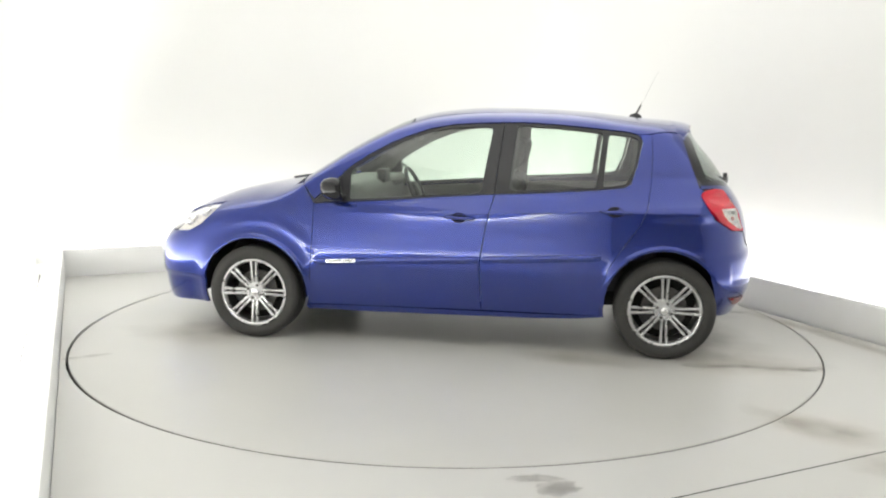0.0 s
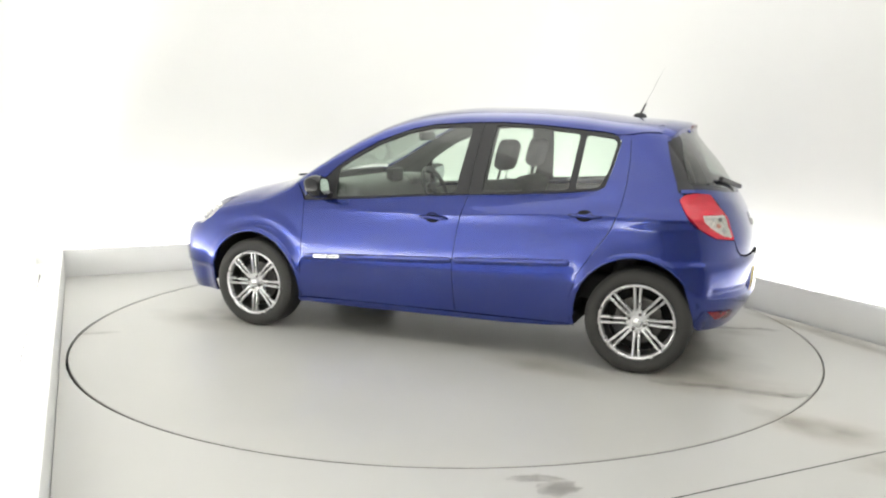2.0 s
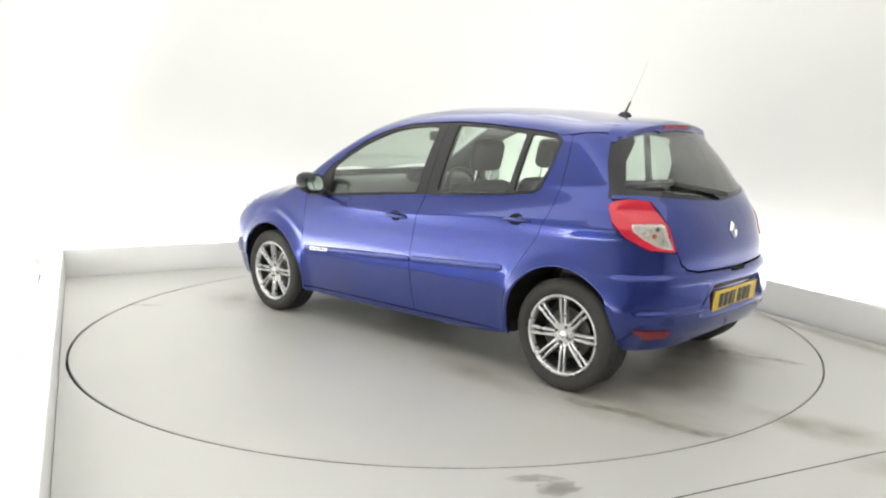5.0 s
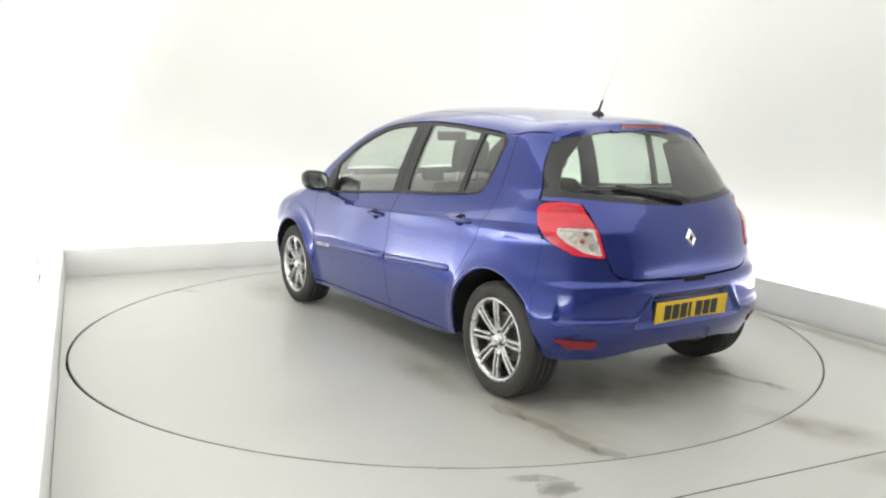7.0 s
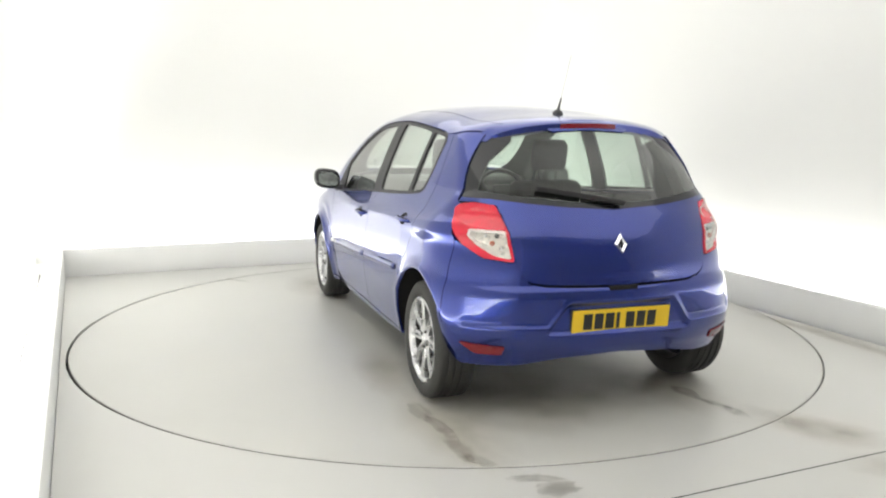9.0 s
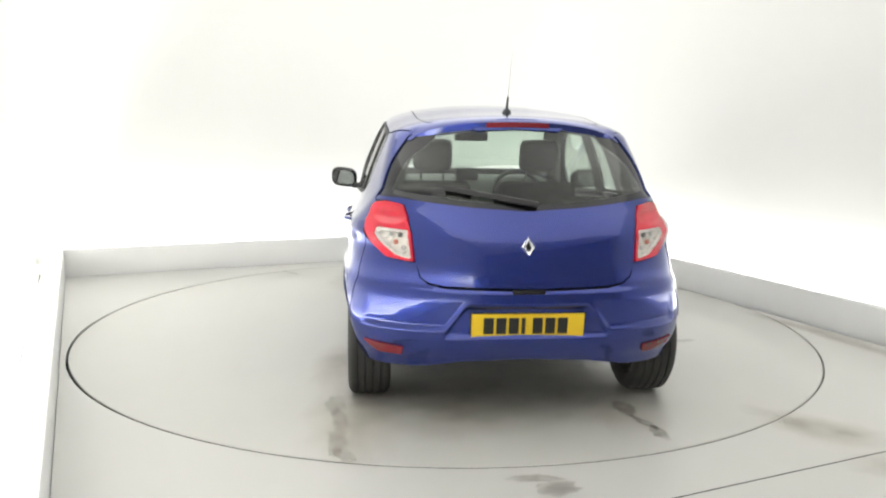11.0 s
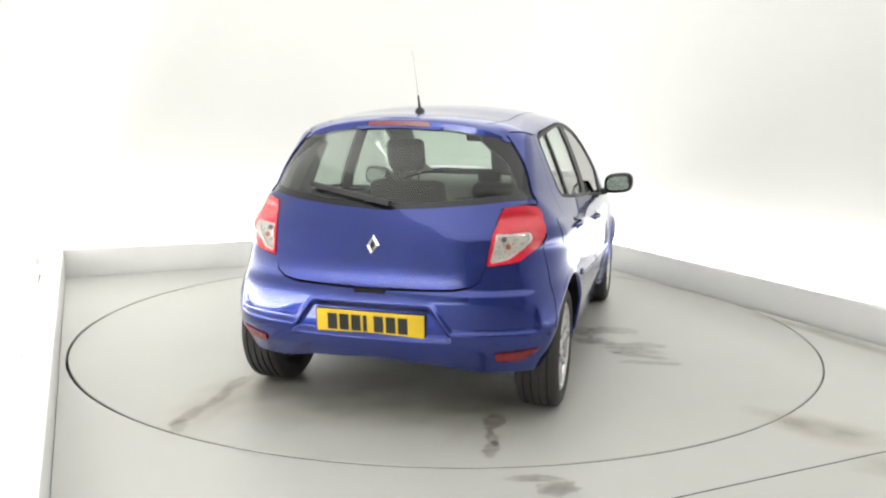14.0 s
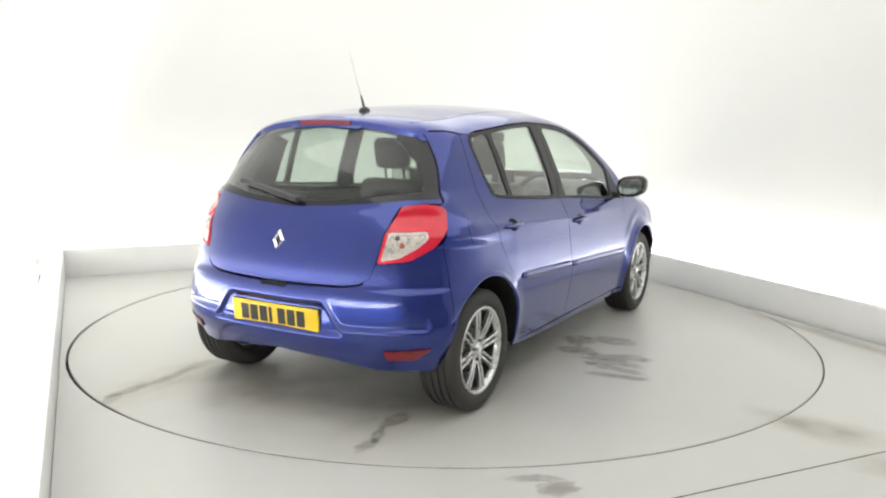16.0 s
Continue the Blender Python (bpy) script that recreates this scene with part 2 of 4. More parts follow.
def build_turntable():
    bm = bmesh.new()
    n = 180
    rings = []
    for r, z in ((0.001, 0.0), (0.8, 0.0), (1.7, 0.0), (RING - 0.016, 0.0), (RING - 0.011, -0.004), (RING - 0.011, -0.05)):
        rings.append([bm.verts.new((r * math.cos(2 * math.pi * i / n), r * math.sin(2 * math.pi * i / n), z)) for i in range(n)])
    for a, b in zip(rings, rings[1:]):
        for i in range(n):
            bm.faces.new((a[i], b[i], b[(i + 1) % n], a[(i + 1) % n]))
    ob = new("turntable")
    part("disc_plate", bm, M_DISC, ob)
    bm = lathe([(RING - 0.0105, -0.003), (RING - 0.008, -0.006), (RING - 0.008, -0.05), (RING - 0.0105, -0.05)], 180, True)
    bmesh.ops.rotate(bm, verts=bm.verts, matrix=Matrix.Rotation(radians(90), 3, "X"))
    part("rim_band", bm, M_STEEL, ob, "thin dark steel rim")
    return tagged(ob, "round grey painted turntable disc with wet tyre stains", "turntable")


turntable = build_turntable()


def splash(name, spots, mat, z, parent=None, soft=False):
    """Thin flat patches with ragged outlines that fade towards their edges."""
    made = []
    for k, (x, y, a, w, deg) in enumerate(spots):
        bm = bmesh.new()
        lay = bm.verts.layers.float.new("edge")
        n = 72
        c, s = math.cos(radians(deg)), math.sin(radians(deg))
        rings = []
        for f, e in ((0.02, 1.0), (0.55 if not soft else 0.2, 1.0), (0.9 if not soft else 0.6, 0.85 if not soft else 0.5), (1.0, 0.0)):
            ring = []
            for i in range(n):
                t = 2 * math.pi * i / n
                q = Vector((math.cos(t) * 1.3 + 7.3 * k + x, math.sin(t) * 1.3 + y, 3.1))
                rag = 1 + (0.5 * noise.noise(q) + 0.35 * noise.noise(q * 2.7) + 0.2 * noise.noise(q * 6.1)) * (0.8 if not soft else 0.5)
                px, py = a * f * rag * math.cos(t), w * f * rag * math.sin(t)
                v = bm.verts.new((x + px * c - py * s, y + px * s + py * c, z + 0.0002 * (k % 4)))
                v[lay] = e
                ring.append(v)
            rings.append(ring)
        for p, q in zip(rings, rings[1:]):
            for i in range(n):
                bm.faces.new((p[i], q[i], q[(i + 1) % n], p[(i + 1) % n]))
        bm.faces.new(rings[0])
        made.append(part(name, bm, mat, parent))
    return made


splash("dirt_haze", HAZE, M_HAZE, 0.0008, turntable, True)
splash("dirt_mark", DIRT, M_DIRT, 0.0018, turntable)
splash("wet_mark", WET, M_WET, 0.0028, turntable)
for ob in splash("floor_stain", FLOOR_WET, M_WET, 0.0012):
    tagged(ob, "dark wet patch on the painted floor", "stain", "stains on the floor", "structure")
for ob in splash("floor_stain", FLOOR_DIRT, M_HAZE, 0.0012, None, True):
    tagged(ob, "brown dirt patch on the painted floor", "stain", "stains on the floor", "structure")


# ---- the car's surface: x forward from mid-wheelbase, y to its left, z up ----
def smooth_curve(pts):
    """A monotone cubic through (a, b) pairs."""
    xs = np.array([p[0] for p in pts], float)
    ys = np.array([p[1] for p in pts], float)
    h = np.diff(xs)
    d = np.diff(ys) / h
    m = np.zeros(len(xs))
    m[0], m[-1] = d[0], d[-1]
    for i in range(1, len(xs) - 1):
        if d[i - 1] * d[i] > 0:
            w1, w2 = 2 * h[i] + h[i - 1], h[i] + 2 * h[i - 1]
            m[i] = (w1 + w2) / (w1 / d[i - 1] + w2 / d[i])

    def f(x):
        x = np.clip(np.asarray(x, float), xs[0], xs[-1])
        i = np.clip(np.searchsorted(xs, x) - 1, 0, len(xs) - 2)
        t = (x - xs[i]) / h[i]
        return (ys[i] * (1 + 2 * t) * (1 - t) ** 2 + h[i] * m[i] * t * (1 - t) ** 2
                + ys[i + 1] * t * t * (3 - 2 * t) + h[i] * m[i + 1] * t * t * (t - 1))
    return f


z_top = smooth_curve([(-1.60, 1.395), (-1.47, 1.415), (-1.3, 1.436), (-1.1, 1.452), (-0.8, 1.486), (-0.49, 1.503), (-0.18, 1.505), (0.14, 1.481), (0.38, 1.425),
                      (0.474, 1.385), (0.685, 1.275), (0.9, 1.14), (1.05, 1.045), (1.13, 1.017), (1.4, 0.965), (1.6, 0.92), (1.85, 0.83), (2.0, 0.745), (2.09, 0.66), (2.15, 0.60)])
x_rear = smooth_curve([(0.2, -1.76), (0.3, -1.815), (0.36, -1.852), (0.42, -1.874), (0.47, -1.880), (0.55, -1.878), (0.61, -1.872), (0.635, -1.866), (0.66, -1.85), (0.72, -1.847), (0.84, -1.817),
                       (0.93, -1.775), (1.007, -1.73), (1.15, -1.635), (1.385, -1.460), (1.43, -1.450), (1.5, -1.44)])
x_front = smooth_curve([(0.15, 2.09), (0.2, 2.115), (0.3, 2.135), (0.42, 2.142), (0.52, 2.14), (0.62, 2.12), (0.75, 2.06), (1.5, 2.04)])
half_w = smooth_curve([(0.15, 0.775), (0.22, 0.801), (0.3, 0.820), (0.42, 0.841), (0.52, 0.852), (0.58, 0.852), (0.68, 0.845), (0.80, 0.833), (0.875, 0.822), (0.91, 0.808),
                       (0.97, 0.785), (1.05, 0.766), (1.2, 0.713), (1.3, 0.672), (1.39, 0.630), (1.5, 0.585)])
rear_round = smooth_curve([(0.2, 0.40), (0.45, 0.44), (0.62, 0.52), (0.8, 0.58), (0.95, 0.46), (1.06, 0.30), (1.5, 0.28)])
top_round = smooth_curve([(-1.6, 0.10), (-1.2, 0.115), (0.2, 0.12), (0.7, 0.12), (1.05, 0.13), (1.3, 0.18), (2.0, 0.2)])
shoulder = smooth_curve([(-1.7, 0.935), (-0.97, 0.896), (-0.5, 0.868), (-0.04, 0.845), (0.6, 0.838), (1.0, 0.82)])
HUB_F, HUB_R = 1.2875, -1.2875


def corner(d, r, n):
    k = np.clip(1 - d / r, 0, 1)
    return np.where(d <= 0, 0, (1 - k ** n) ** (1 / n))


def half(x, z):
    """Half the car's width at a length and a height."""
    x, z = np.asarray(x, float), np.asarray(z, float)
    w = half_w(z)
    gh = np.clip((z - 0.88) / 0.2, 0, 1)
    w = w * (1 - gh * 0.145 * np.clip((-0.45 - x) / 1.1, 0, 1.2) ** 2)
    w = w * (1 - 0.03 * np.clip((x - 0.9) / 1.1, 0, 1) ** 2)
    for hx, swell in ((HUB_F - 0.01, 0.024), (HUB_R + 0.015, 0.010)):
        rr = np.hypot(x - hx, z - 0.31)
        w = w + swell * np.exp(-((rr - 0.352) / 0.05) ** 2) * (z < 1.0)
    w = w * (1 - 0.026 * np.clip((-0.95 - x) / 0.6, 0, 1) * np.clip((0.92 - z) / 0.1, 0, 1))
    # second swell over the front wheel
    rr = np.hypot(x - 1.26, z - 0.31)
    w = w + 0.008 * np.exp(-((rr - 0.455) / 0.028) ** 2) * np.clip((z - 0.58) / 0.08, 0, 1) * np.clip((1.5 - x) / 0.1, 0, 1)
    # shoulder crease through the door handles
    d = z - shoulder(x)
    ridge = np.where(d > 0, np.exp(-np.abs(d) / 0.026), np.exp(-np.abs(d) / 0.055))
    w = w + 0.012 * ridge * np.clip((0.80 - x) / 0.5, 0, 1) * np.clip((x + 1.56) / 0.2, 0, 1)
    w = w * corner(x - x_rear(z), rear_round(z), 2.5)
    w = w * corner(x_front(z) - x, 0.62, 2.8)
    return w * corner(z_top(x) - z, top_round(x), 2.2)


def inside(x, y, z):
    return np.abs(y) < half(x, z)


def march(origin, way, reach):
    lo, hi = np.zeros(len(way)), np.full(len(way), reach)
    for _ in range(26):
        mid = (lo + hi) / 2
        p = origin + way * mid[:, None]
        ok = inside(p[:, 0], p[:, 1], p[:, 2])
        lo, hi = np.where(ok, mid, lo), np.where(ok, hi, mid)
    return origin + way * lo[:, None]


def lift_side(s):
    def f(q):
        return np.stack([q[:, 0], s * half(q[:, 0], q[:, 1]), q[:, 1]], 1)
    return f


REAR_X, FRONT_X, POLAR = -1.15, 1.2, 0.7


def lift_rear(q):
    a = q[:, 0] / POLAR
    o = np.stack([np.full(len(q), REAR_X), np.zeros(len(q)), q[:, 1]], 1)
    return march(o, np.stack([-np.cos(a), np.sin(a), 0 * a], 1), 1.3)


def lift_front(q):
    a = q[:, 0] / POLAR
    o = np.stack([np.full(len(q), FRONT_X), np.zeros(len(q)), q[:, 1]], 1)
    return march(o, np.stack([np.cos(a), np.sin(a), 0 * a], 1), 1.3)


UP_Z = 0.85


def lift_up(base):
    def f(q):
        a = q[:, 1] / POLAR
        o = np.stack([q[:, 0], 0 * a, np.full(len(q), base)], 1)
        return march(o, np.stack([0 * a, np.sin(a), np.cos(a)], 1), 1.2)
    return f


def rear_at(y, z):
    """Rear coordinates of the point of the tail at a distance y from the middle."""
    lo, hi = -2.2, -0.9
    for _ in range(30):
        m = (lo + hi) / 2
        if abs(y) < half(m, z):
            hi = m
        else:
            lo = m
    return (POLAR * math.atan2(y, REAR_X - hi), z)


def x_tail(y, z):
    a = rear_at(y, z)
    return float(lift_rear(np.array([a]))[0][0])


def tail_x(deg, z):
    return (float(lift_rear(np.array([rear_deg(deg, z)]))[0][0]), z)


def side_at(x, z):
    return (POLAR * math.atan2(float(half(x, z)), REAR_X - x), z)


def front_at(x, z):
    return (POLAR * math.atan2(float(half(x, z)), x - FRONT_X), z)


def rear_deg(deg, z):
    return (POLAR * radians(deg), z)


def up_at(x, z, base=UP_Z, s=1):
    return (x, POLAR * math.atan2(s * float(half(x, z)), z - base))


def up_y(x, y, base=UP_Z):
    lo, hi = base, float(z_top(x))
    for _ in range(30):
        m = (lo + hi) / 2
        if half(x, m) > abs(y):
            lo = m
        else:
            hi = m
    return (x, POLAR * math.atan2(y, lo - base))


def in_poly(px, py, poly):
    c = np.zeros(len(px), bool)
    for (x0, y0), (x1, y1) in zip(poly, poly[1:] + poly[:1]):
        if y0 != y1:
            c ^= ((y0 > py) != (y1 > py)) & (px < (x1 - x0) * (py - y0) / (y1 - y0) + x0)
    return c


def edge_distance(px, py, poly):
    d = np.full(len(px), 9.0)
    for (x0, y0), (x1, y1) in zip(poly, poly[1:] + poly[:1]):
        ex, ey = x1 - x0, y1 - y0
        t = np.clip(((px - x0) * ex + (py - y0) * ey) / max(ex * ex + ey * ey, 1e-12), 0, 1)
        d = np.minimum(d, np.hypot(px - x0 - t * ex, py - y0 - t * ey))
    return d


def fine(poly, step):
    out = []
    for (x0, y0), (x1, y1) in zip(poly, poly[1:] + poly[:1]):
        n = max(1, int(math.ceil(math.hypot(x1 - x0, y1 - y0) / step)))
        out += [(x0 + (x1 - x0) * k / n, y0 + (y1 - y0) * k / n) for k in range(n)]
    return out


def rounded(poly, r=0.03, n=4):
    """The outline with its corners rounded."""
    out = []
    for i, p in enumerate(poly):
        a, b = Vector(poly[i - 1]), Vector(poly[(i + 1) % len(poly)])
        p = Vector(p)
        la, lb = (a - p).length, (b - p).length
        k = min(r, la * 0.45, lb * 0.45)
        s, e = p + (a - p) * (k / max(la, 1e-9)), p + (b - p) * (k / max(lb, 1e-9))
        for j in range(n + 1):
            t = j / n
            q = s * (1 - t) ** 2 + p * 2 * t * (1 - t) + e * t * t
            out.append((q.x, q.y))
    return out


def shrink(poly, gap):
    area2 = sum(x0 * y1 - x1 * y0 for (x0, y0), (x1, y1) in zip(poly, poly[1:] + poly[:1]))
    sg = 1 if area2 > 0 else -1
    out = []
    for i in range(len(poly)):
        a, b = Vector(poly[i - 1]), Vector(poly[(i + 1) % len(poly)])
        d = (b - a)
        d = d.normalized() if d.length > 1e-9 else Vector((1, 0))
        out.append((poly[i][0] - d.y * gap * sg, poly[i][1] + d.x * gap * sg))
    return out


from mathutils.geometry import delaunay_2d_cdt


def panel(name, outline, lift, mat, parent, holes=(), step=0.022, gap=0.0022, depth=0.014, push=0.0, label="", shape=None, crease=False):
    """A shell panel: an outline filled with a fine net, laid on the car's surface, with a turned-in edge."""
    outer = shrink(fine(outline, step), gap)
    inner = [fine(h, step) for h in holes]
    xs, ys = [p[0] for p in outer], [p[1] for p in outer]
    gx, gy = np.meshgrid(np.arange(min(xs), max(xs), step), np.arange(min(ys), max(ys), step))
    gx, gy = gx.ravel(), gy.ravel()
    keep = in_poly(gx, gy, outer) & (edge_distance(gx, gy, outer) > step * 0.55)
    for h in inner:
        keep &= ~in_poly(gx, gy, h) & (edge_distance(gx, gy, h) > step * 0.55)
    if crease:
        keep &= np.abs(gy - shoulder(gx)) > 0.026
        cx = np.arange(min(xs), max(xs), step)
        rows = [(x, float(shoulder(x)) + d) for d in (-0.018, -0.007, 0.0, 0.006, 0.013, 0.021) for x in cx]
        rx, ry = np.array([p[0] for p in rows]), np.array([p[1] for p in rows])
        ok = in_poly(rx, ry, outer) & (edge_distance(rx, ry, outer) > step * 0.4)
        gx, gy, keep = np.concatenate([gx, rx]), np.concatenate([gy, ry]), np.concatenate([keep, ok])
    pts = list(outer)
    edges = [(i, (i + 1) % len(outer)) for i in range(len(outer))]
    for h in inner:
        o = len(pts)
        pts += h
        edges += [(o + i, o + (i + 1) % len(h)) for i in range(len(h))]
    pts += list(zip(gx[keep], gy[keep]))
    v2, _, f2, *_ = delaunay_2d_cdt([Vector(p) for p in pts], edges, [], 0, 1e-6)
    q = np.array([(v.x, v.y) for v in v2])
    cen = np.array([q[list(f)].mean(0) for f in f2])
    ok = in_poly(cen[:, 0], cen[:, 1], outer)
    for h in inner:
        ok &= ~in_poly(cen[:, 0], cen[:, 1], h)
    co = lift(q)
    if shape is not None:
        co = shape(co, q)
    bm = bmesh.new()
    vs = [bm.verts.new(c) for c in co]
    for f, k in zip(f2, ok):
        if k:
            try:
                bm.faces.new([vs[i] for i in f])
            except ValueError:
                pass
    bmesh.ops.delete(bm, geom=[v for v in bm.verts if not v.link_faces], context="VERTS")
    bm.normal_update()
    hub = Vector((max(-1.15, min(1.2, float(np.mean(co[:, 0])))), 0, 0.75))
    if sum(f.normal.dot(f.calc_center_median() - hub) * f.calc_area() for f in bm.faces) < 0:
        bmesh.ops.reverse_faces(bm, faces=bm.faces)
        bm.normal_update()
    normals = {v: v.normal.copy() for v in bm.verts}
    if push:
        for v in bm.verts:
            v.co += normals[v] * push
    if depth:
        rim = [e for e in bm.edges if e.is_boundary]
        low = {}
        for e in rim:
            for v in e.verts:
                if v not in low:
                    low[v] = bm.verts.new(v.co - normals[v] * depth)
        for e in rim:
            f = e.link_faces[0]
            a, b = e.verts
            loop = [l for l in f.loops if l.edge == e][0]
            a, b = loop.vert, loop.link_loop_next.vert
            bm.faces.new((b, a, low[a], low[b]))
            e.smooth = False
    return part(name, bm, mat, parent, label, smooth=True)


def arch(cx, cz, r, a0, a1, n=18):
    return [(cx + r * math.cos(radians(a0 + (a1 - a0) * k / n)), cz + r * math.sin(radians(a0 + (a1 - a0) * k / n))) for k in range(n + 1)]


def solid(name, lo, hi, mat, parent, bevel=0.02, seg=3, label="", m=None):
    return box(name, lo, hi, mat, parent, bevel, seg, label, m)


# ---- the car ----
car = tagged(new("hatchback_car"), "blue metallic five-door hatchback standing on the turntable", "car")

BELT = [(0.885, 0.886), (0.45, 0.915), (0.1, 0.945), (-0.25, 0.970), (-0.55, 0.986), (-0.87, 1.010), (-1.02, 1.026)]
FRONT_DLO_TOP = [(0.885, 0.895), (0.79, 0.99), (0.668, 1.109), (0.553, 1.187), (0.412, 1.266), (0.294, 1.314), (0.178, 1.353), (0.037, 1.381), (-0.114, 1.392), (-0.29, 1.398)]
REAR_DLO_TOP = [(-0.29, 1.398), (-0.407, 1.400), (-0.633, 1.388), (-0.86, 1.368), (-1.028, 1.352), (-1.105, 1.335)]
REAR_DLO_END = [(-1.125, 1.30), (-1.095, 1.16), (-1.06, 1.048), (-1.02, 1.026)]
ARCH_F = arch(1.277, 0.309, 0.353, 195, -14)
ARCH_R = arch(-1.268, 0.324, 0.347, -14, 190)
SEAM_FRONT = [(0.912, 0.24), (0.905, 0.457), (0.89, 0.70), (0.885, 0.886)]
SEAM_MID = [(-0.184, 0.25), (-0.176, 0.42), (-0.173, 0.56), (-0.20, 0.76), (-0.25, 0.970)]
SEAM_REAR = [(-0.905, 0.25), (-0.905, 0.42), (-0.945, 0.55), (-1.03, 0.68), (-1.115, 0.80), (-1.16, 0.91), (-1.18, 1.05), (-1.185, 1.2), (-1.178, 1.338)]


def build_side(s):
    lift = lift_side(s)
    # wing
    wing = ([(0.912, 0.24)] + [(0.935, 0.235)] + [p for p in ARCH_F if p[0] < 1.277 or p[1] > 0.47] + [(1.587, 0.46)] +
            [(1.70, 0.60), (1.735, 0.685), (1.646, 0.733), (1.575, 0.805), (1.545, 0.86), (1.40, 0.905), (1.15, 0.965), (0.97, 1.010), (0.93, 0.955), (0.885, 0.886), (0.89, 0.70), (0.905, 0.457)])
    panel("front_wing", wing, lift, M_PAINT, car, gap=0.0015, step=0.013, crease=True)
    # doors with their glass
    door = panel("front_door", SEAM_FRONT + BELT[1:4] + SEAM_MID[::-1][1:], lift, M_PAINT, car, step=0.012, crease=True)
    pane = rounded([(0.66, 0.915), (-0.165, 0.977), (-0.222, 1.372), (-0.114, 1.373), (0.037, 1.364), (0.178, 1.337), (0.294, 1.296), (0.412, 1.248), (0.553, 1.168), (0.66, 1.095)], 0.03)
    panel("window_frame", FRONT_DLO_TOP + [(-0.27, 1.2), (-0.25, 0.970)] + BELT[1:3][::-1] + [(0.885, 0.886)], lift, M_BLACK, door, holes=[pane], depth=0.02, push=0.001, label="black window surround")
    panel("window_pane", pane, lift, M_GLASS, door, gap=-0.004, depth=0, push=-0.006, label="clear green-tinted door glass")
    rdoor_outline = SEAM_MID + BELT[4:] + [(-1.06, 1.048), (-1.095, 1.16), (-1.125, 1.30), (-1.105, 1.335), (-1.14, 1.345)] + SEAM_REAR[::-1]
    rdoor = panel("rear_door", rdoor_outline, lift, M_PAINT, car, step=0.012, crease=True)
    p1 = rounded([(-0.335, 0.992), (-0.855, 1.022), (-0.89, 1.345), (-0.633, 1.374), (-0.407, 1.385), (-0.372, 1.383)], 0.025)
    p2 = rounded([(-0.895, 1.026), (-1.03, 1.042), (-1.075, 1.14), (-1.105, 1.29), (-1.085, 1.322), (-0.925, 1.344)], 0.025)
    panel("window_frame", REAR_DLO_TOP + REAR_DLO_END + [(-0.87, 1.010), (-0.55, 0.986), (-0.25, 0.970), (-0.27, 1.2)], lift, M_BLACK, rdoor, holes=[p1, p2], depth=0.02, push=0.001, label="black window surround")
    panel("window_pane", p1, lift, M_GLASS, rdoor, gap=-0.004, depth=0, push=-0.006, label="clear green-tinted door glass")
    panel("window_pane", p2, lift, M_GLASS, rdoor, gap=-0.004, depth=0, push=-0.006, label="small fixed quarter glass")
    panel("door_pillar", [(-0.20, 0.96), (-0.35, 0.975), (-0.39, 1.405), (-0.24, 1.40)], lift, M_BLACK, car, push=-0.02, depth=0)
    # rear quarter up to the roof, with the tail light's and bumper's edges
    quarter = (SEAM_REAR + [(-1.30, 1.352), (-1.36, 1.343), (-1.366, 1.32), (-1.402, 1.20), (-1.450, 1.065), (-1.460, 1.032), tail_x(63.5, 1.014), tail_x(65.7, 0.992), tail_x(63.8, 0.915), tail_x(61.8, 0.86), tail_x(62.7, 0.70), tail_x(62.7, 0.50), tail_x(62.7, 0.46)] +
               [p for p in reversed(ARCH_R) if p[0] > -1.265 or p[1] > 0.45])
    panel("rear_wing", quarter, lift, M_PAINT, car, gap=0.001, step=0.013, crease=True)
    # sill
    panel("sill", [(0.935, 0.235), (0.5, 0.243), (-0.5, 0.246), (-0.93, 0.252), (-0.90, 0.238), (-0.78, 0.224), (-0.5, 0.211), (0.5, 0.20), (0.925, 0.205)], lift, M_PAINT, car, depth=0.03)
    # roof frame: pillar beside the windscreen and rail above the doors
    low = [up_at(x, z + 0.004) for x, z in FRONT_DLO_TOP[1:] + REAR_DLO_TOP[1:]] + [up_at(-1.178, 1.345), up_at(-1.30, 1.358), up_at(-1.375, 1.347)]
    high = [up_at(x, float(z_top(x)) - k) for x, k in ((-1.40, 0.045), (-1.3, 0.04), (-1.1, 0.04), (-0.7, 0.04), (-0.3, 0.04), (0.1, 0.042), (0.3, 0.05), (0.5, 0.052), (0.7, 0.052), (0.88, 0.045), (0.985, 0.035))]
    strip = [(a, s * b) for a, b in low + high + [up_at(0.975, 1.01), up_at(0.93, 0.96), up_at(0.885, 0.91)]]
    panel("roof_rail", strip, lift_up(UP_Z), M_PAINT, car, step=0.02)
    panel("roof_corner", [(-1.08, 1.31), (-1.08, 1.385), (-1.25, 1.392), (-1.36, 1.382), (-1.392, 1.36), (-1.388, 1.31)], lift, M_PAINT, car, step=0.02, push=-0.005, depth=0)
    panel("pillar_trim", strip, lift_up(UP_Z), M_LINER, car, step=0.03, push=-0.028, depth=0, gap=-0.012)
    panel("pillar_trim", [(-1.15, 0.95), (-1.15, 1.33), (-1.36, 1.33), (-1.50, 1.06), (-1.52, 0.95)], lift, M_TRIM, car, step=0.03, push=-0.03, depth=0)
    panel("pillar_trim", [(-1.17, 0.95), (-1.14, 1.33), (-1.32, 1.345), (-1.42, 1.06), (-1.44, 0.95)], lift, M_TRIM, car, step=0.04, push=-0.115, depth=-0.06)
